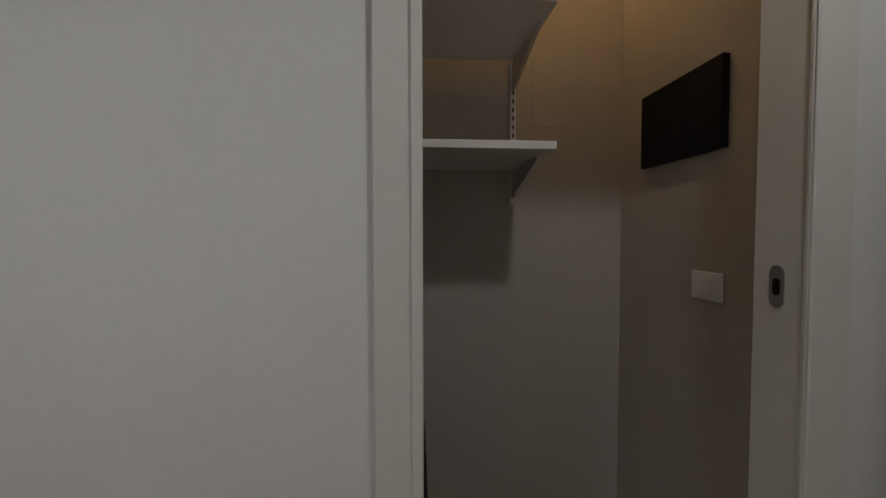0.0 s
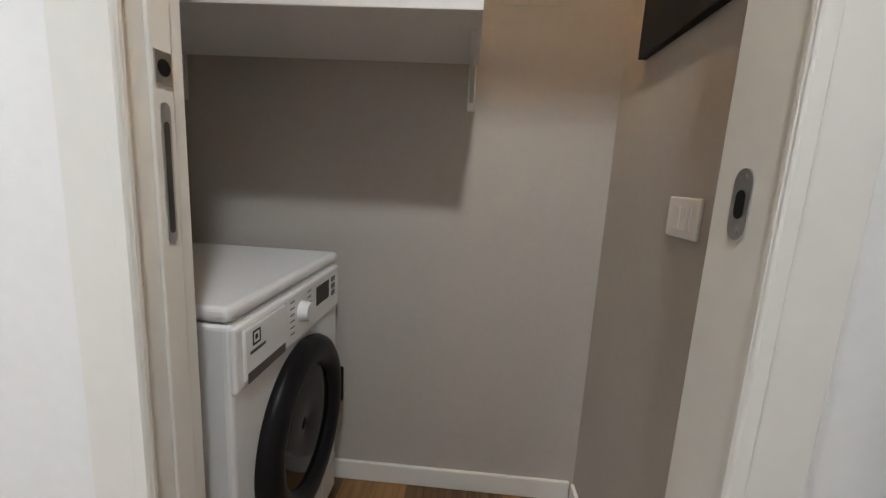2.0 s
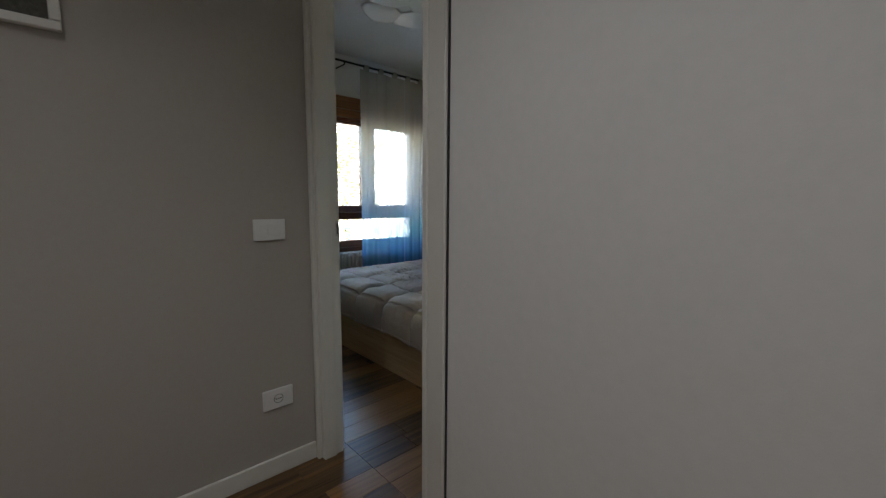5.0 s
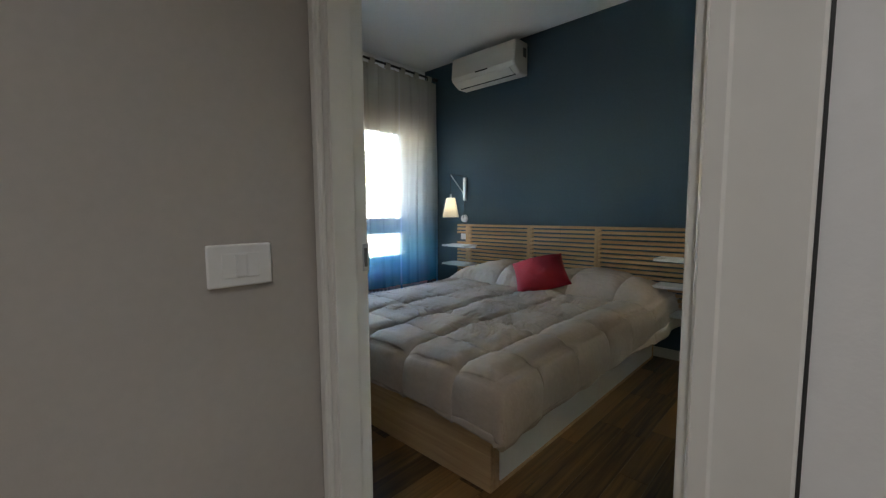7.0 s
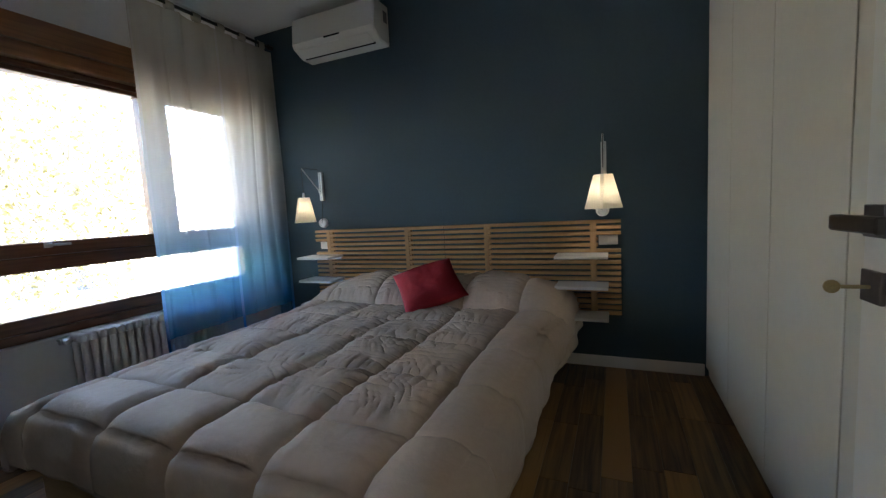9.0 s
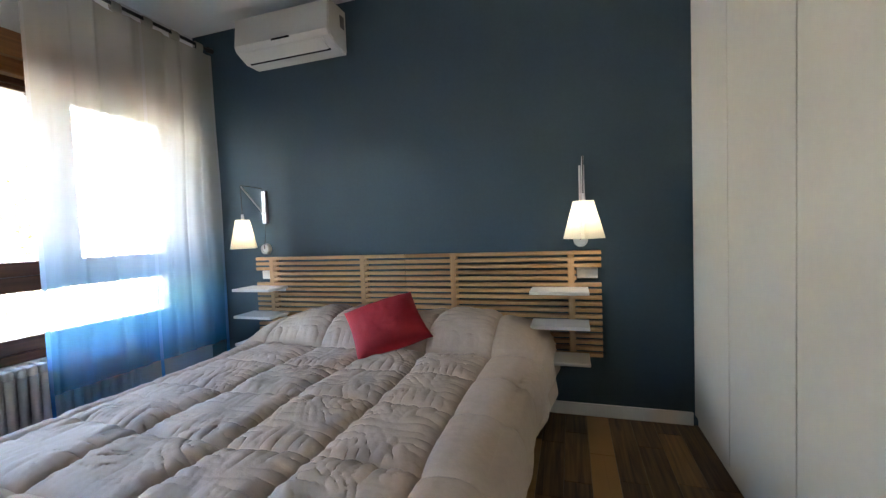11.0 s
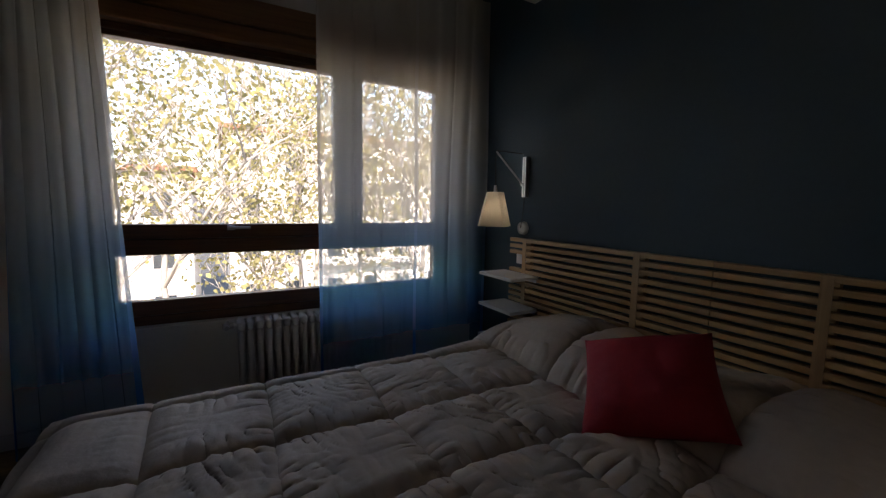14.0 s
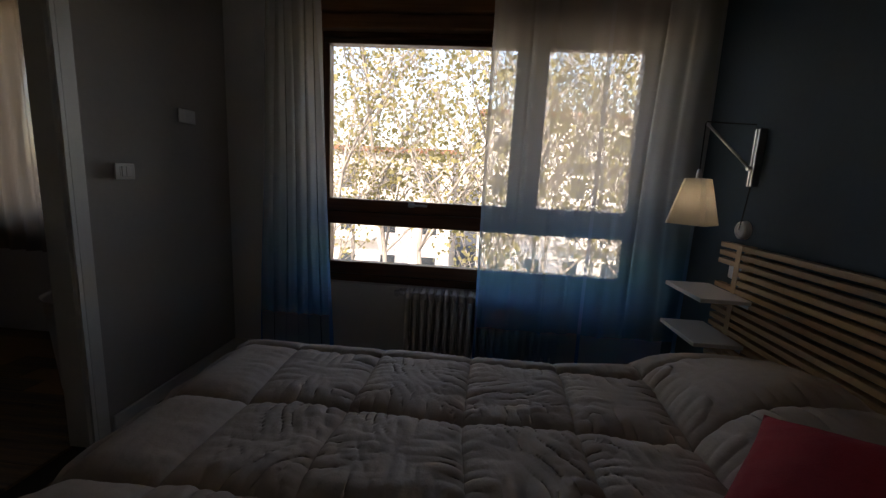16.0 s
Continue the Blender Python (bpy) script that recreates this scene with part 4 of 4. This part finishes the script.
for k in range(6):
    for s in (-1, 1):
        part("print_mark", box(WX + 0.0078, WX + 0.0084, -2.285 + s * 0.052 - 0.012, -2.285 + s * 0.052 + 0.012, 0.722 + k * 0.016, 0.726 + k * 0.016), M_DARKSTEEL, wm)
for k in range(3):
    part("button", box(WX + 0.0078, WX + 0.0105, -2.065, -2.035, 0.742 + 0.022 * k, 0.757 + 0.022 * k, bevel=0.001), M_DARKSTEEL, wm)
part("badge", boxes([(WX + 0.0118, WX + 0.0126, -2.525, -2.495, 0.772, 0.776), (WX + 0.0118, WX + 0.0126, -2.525, -2.495, 0.798, 0.802), (WX + 0.0118, WX + 0.0126, -2.525, -2.521, 0.776, 0.798), (WX + 0.0118, WX + 0.0126, -2.499, -2.495, 0.776, 0.798),
                     (WX + 0.0118, WX + 0.0126, -2.515, -2.506, 0.782, 0.792)]), M_BLACK, wm, "small square maker's badge")
part("badge_text", box(WX + 0.0118, WX + 0.0124, -2.535, -2.475, 0.757, 0.764), M_DARKSTEEL, wm)
DC = (WX + 0.004, -2.275, 0.44)
part("porthole_ring", add_ring(bmesh.new(), (WX + 0.012, DC[1], DC[2]), (1, 0, 0), 0.200, 0.044, seg=56, sub=12, squash=0.75), M_BLACK, wm, "wide black porthole ring", smooth=True)
dome = sheet(24, 40, lambda u, v: Vector((WX + 0.020 + 0.022 * math.cos(u * math.pi / 2) - 0.03 * (1 - u), DC[1] + 0.160 * u * math.cos(2 * math.pi * v), DC[2] + 0.160 * u * math.sin(2 * math.pi * v))))
part("porthole_glass", dome, M_DARKGLASS, wm, "dark bowl-shaped glass", smooth=True)
part("door_grip", box(WX + 0.03, WX + 0.046, -2.06, -2.04, 0.38, 0.50, bevel=0.008, seg=3), M_BLACK, wm)
part("filter_flap", box(WX - 0.001, WX + 0.004, -2.12, -2.0, 0.06, 0.15, bevel=0.002), M_APPL, wm)
for x in (WX - 0.47, WX - 0.05):
    for y in (WY0 + 0.05, WY1 - 0.05):
        part("foot", cyl((x, y, 0), (x, y, 0.014), 0.02, seg=14), M_BLACK, wm)


def wall_shelf(z, x1, y0, label):
    ob = thing("wall_shelf", label, "shelf", "laundry shelves")
    part("board", box(3.37, x1, y0, -1.962, z - 0.024, z, bevel=0.002), M_SHELF, ob)
    for x in (3.52, x1 - 0.02):
        bm = bmesh.new()
        v = [bm.verts.new((x + s, y, zz)) for s in (-0.006, 0.006) for y, zz in ((-1.945, z - 0.0245), (y0 + 0.10, z - 0.0245), (y0 + 0.10, z - 0.036), (-1.945, z - 0.13))]
        bm.faces.new(v[:4])
        bm.faces.new(v[4:][::-1])
        for i in range(4):
            j = (i + 1) % 4
            bm.faces.new((v[j], v[i], v[4 + i], v[4 + j]))
        part("shelf_bracket", bm, M_STEEL, ob, "white metal shelf bracket")
    return ob


wall_shelf(1.485, 4.475, -2.36, "white laundry shelf on slotted wall rails")
wall_shelf(1.90, 4.475, -2.36, "upper white laundry shelf on slotted wall rails")
for x in (3.52, 4.455):
    rl = thing("shelf_rail", "slotted white shelf rail screwed to the wall", "shelf rail", "shelf rails")
    part("rail_body", box(x - 0.012, x + 0.012, -1.944, -1.9302, 1.33, 2.30, bevel=0.002), M_PLASTIC, rl)
    for k in range(28):
        z = 1.36 + k * 0.033
        part("slot", box(x - 0.003, x + 0.003, -1.9455, -1.9445, z, z + 0.016), M_BLACK, rl)

tv = thing("electric_panel", "flat black panel on the laundry wall", "panel")
part("panel_front", box(4.882, 4.9048, -2.478, -2.102, 1.450, 1.700, bevel=0.003), M_PANEL, tv)
ins = thing("access_hatch", "flush painted access hatch in the laundry wall", "hatch")
part("hatch_cover", box(4.535, 4.705, -1.9325, -1.9301, 1.64, 1.90, bevel=0.001), M_GREIGE, ins)
cv = thing("cable_channel", "thin pale cable channel running slantwise down the wall", "cable channel")
part("channel", box(-0.005, 0.005, -0.006, 0.0, -0.28, 0.28, bevel=0.002, m=Matrix.Translation((4.9048, -2.28, 0.40)) @ Matrix.Rotation(radians(90), 4, "Z") @ Matrix.Rotation(radians(35), 4, "Y")), M_GREIGE, cv)

lb = thing("laundry_bulb", "bare warm bulb in a white holder on the laundry ceiling", "lamp")
part("holder", cyl((4.55, -2.12, CEIL), (4.55, -2.12, CEIL - 0.05), 0.03, 0.022, seg=18), M_PLASTIC, lb)
bm = bmesh.new()
bmesh.ops.create_uvsphere(bm, u_segments=16, v_segments=10, radius=0.03, matrix=Matrix.Translation((4.55, -2.12, CEIL - 0.078)))
part("bulb", bm, glow_mat("amber_bulb", (1.0, 0.60, 0.25), 6.5), lb, smooth=True)

# ---- side room ----
bin_ = thing("laundry_basket", "white plastic basket standing in the side room", "basket")
bm = bmesh.new()
prev = None
for z, r in ((0.0, 0.15), (0.02, 0.155), (0.50, 0.19), (0.515, 0.20), (0.50, 0.18), (0.03, 0.145)):
    ring = [bm.verts.new((0.02 + r * math.cos(2 * math.pi * k / 32), -3.15 + r * math.sin(2 * math.pi * k / 32), z)) for k in range(32)]
    if prev:
        for k in range(32):
            bm.faces.new((prev[k], prev[(k + 1) % 32], ring[(k + 1) % 32], ring[k]))
    else:
        bm.faces.new(ring[::-1])
    prev = ring
bm.faces.new(prev)
part("basket_body", bm, M_PLASTIC, bin_, smooth=True)

# ---- outside ----
GZ0 = -7.0
structure("ground", box(-600, 60, -500, 500, GZ0 - 1, GZ0), M_ASPHALT, "grey street and yard ground", "ground")


def tree(x, y, h, seed, leaves=2300):
    rnd = random.Random(seed)
    ob = thing("tree", "tall autumn plane tree with yellowing leaves", "tree", "trees outside")
    bm = bmesh.new()
    base = Vector((x, y, GZ0))
    tips = []

    def limb(p, d, ln, r, depth):
        n = 4
        for i in range(n):
            e = p + d * (ln / n)
            add_cyl(bm, p, e, r * (1 - 0.5 * i / n), r * (1 - 0.5 * (i + 1) / n), seg=7 if depth < 2 else 5, cap=False)
            p = e
            d = (d + Vector((rnd.uniform(-0.16, 0.16), rnd.uniform(-0.16, 0.16), rnd.uniform(0.0, 0.24)))).normalized()
            if depth >= 1:
                tips.append(p.copy())
            if depth < 3 and (i >= 1 or depth > 0):
                for _ in range(2 if depth < 2 else 1):
                    a = rnd.uniform(0, 2 * math.pi)
                    s = (d * rnd.uniform(0.5, 0.9) + Vector((math.cos(a), math.sin(a), rnd.uniform(0.0, 0.5))) * 0.8).normalized()
                    limb(p, s, ln * rnd.uniform(0.42, 0.6), r * 0.45, depth + 1)
    limb(base, Vector((0, 0, 1)), h * 0.72, 0.12, 0)
    part("trunk", bm, M_BARK, ob, smooth=True)
    vs, fs = [], []
    for _ in range(leaves):
        p = rnd.choice(tips) + Vector((rnd.gauss(0, 0.42), rnd.gauss(0, 0.42), rnd.gauss(0, 0.38)))
        if p.z < GZ0 + 2.5:
            continue
        s = rnd.uniform(0.04, 0.085)
        e = Euler((rnd.uniform(-1.3, 1.3), rnd.uniform(-1.3, 1.3), rnd.uniform(0, 6.28))).to_matrix()
        k = len(vs)
        for a, b, c in ((0, -1.1, 0), (0.9, -0.35, 0.12), (0.62, 0.55, 0.0), (0, 1.15, -0.14), (-0.62, 0.55, 0.0), (-0.9, -0.35, 0.12)):
            vs.append(p + e @ Vector((a * s, b * s, c * s)))
        fs.append(tuple(range(k, k + 6)))
    me = bpy.data.meshes.new("crown")
    me.from_pydata([tuple(v) for v in vs], [], fs)
    me.materials.append(M_LEAF)
    o = new("crown", me)
    o.parent = ob
    return ob


for i, (x, y, h) in enumerate(((-11.5, -6.2, 11.5), (-11.0, -2.6, 11), (-12.2, 1.2, 12), (-11.2, 4.8, 11.2), (-13.0, -9.5, 14), (-14.0, -4.6, 14.5), (-13.6, -0.4, 14), (-14.5, 3.6, 14.2), (-13.2, 8.6, 14), (-18.5, -7.5, 14.5), (-18.0, 1.8, 14.5), (-19, 11, 14.5))):
    tree(x, y, h, 100 + i)


def far_house(x, y, w, storeys, material, seed):
    ob = thing("apartment_building", "pale plastered apartment building behind the trees", "building", "buildings outside")
    hz = GZ0 + storeys * 3.1 + 0.6
    part("wall", box(x - 9, x, y - w / 2, y + w / 2, GZ0, hz), material, ob)
    part("roof", box(x - 9.4, x + 0.5, y - w / 2 - 0.4, y + w / 2 + 0.4, hz, hz + 0.35, bevel=0.05), M_ROOF, ob)
    n = int(w / 2.6)
    for s in range(storeys):
        for k in range(n):
            yy = y - w / 2 + (k + 0.5) * w / n
            zz = GZ0 + 1.0 + s * 3.1
            wd = part("window", box(x, x + 0.06, yy - 0.62, yy + 0.62, zz, zz + 1.6), M_FACADE2, ob)
            part("pane", box(x + 0.061, x + 0.07, yy - 0.54, yy + 0.54, zz + 0.08, zz + 1.52), M_FARWIN, wd)
        part("balcony", box(x + 0.001, x + 1.1, y - w * 0.2, y + w * 0.2, GZ0 + s * 3.1 + 0.55, GZ0 + s * 3.1 + 0.72), M_FACADE2, ob)
    return ob


far_house(-27, -12, 18, 3, M_FACADE, 1)
far_house(-29, 9, 20, 4, M_FACADE2, 2)

# ---- floor planks ----
floor_ob = bpy.data.objects["floor"]
rnd = random.Random(7)
PW = 0.118
plank_meshes = {}


def plank(x, y0, ln):
    key = round(ln, 4)
    if key not in plank_meshes:
        b = box(-PW / 2 + 0.0006, PW / 2 - 0.0006, -ln / 2 + 0.0006, ln / 2 - 0.0006, -0.0135, 0.0, bevel=0.0012, seg=1)
        me = bpy.data.meshes.new("plank")
        b.to_mesh(me)
        b.free()
        me.materials.append(M_PLANK)
        plank_meshes[key] = me
    o = new("plank", plank_meshes[key])
    o.parent = floor_ob
    o.location = (x, y0 + ln / 2, 0)


def lay(xa, xb, ya, yb, lens):
    n = int(round((xb - xa) / PW))
    for i in range(n):
        y = ya
        ln = rnd.choice(lens) * rnd.uniform(0.35, 1.0)
        while y < yb - 0.01:
            b = yb if yb - (y + ln) < 0.12 else y + ln
            plank(xa + (i + 0.5) * PW, y, b - y)
            y = b
            ln = rnd.choice(lens)


lay(1.948, 3.30, -2.66, 0.06, (0.45, 0.6, 0.75))
lay(-0.53, 1.9, -2.66, 0.06, (1.2, 1.4))
lay(1.94, 5.1, -4.6, -2.66, (0.9, 1.2))
lay(3.36, 5.0, -2.66, -1.83, (0.9,))
lay(-0.53, 1.94, -4.6, -2.785, (1.9,))
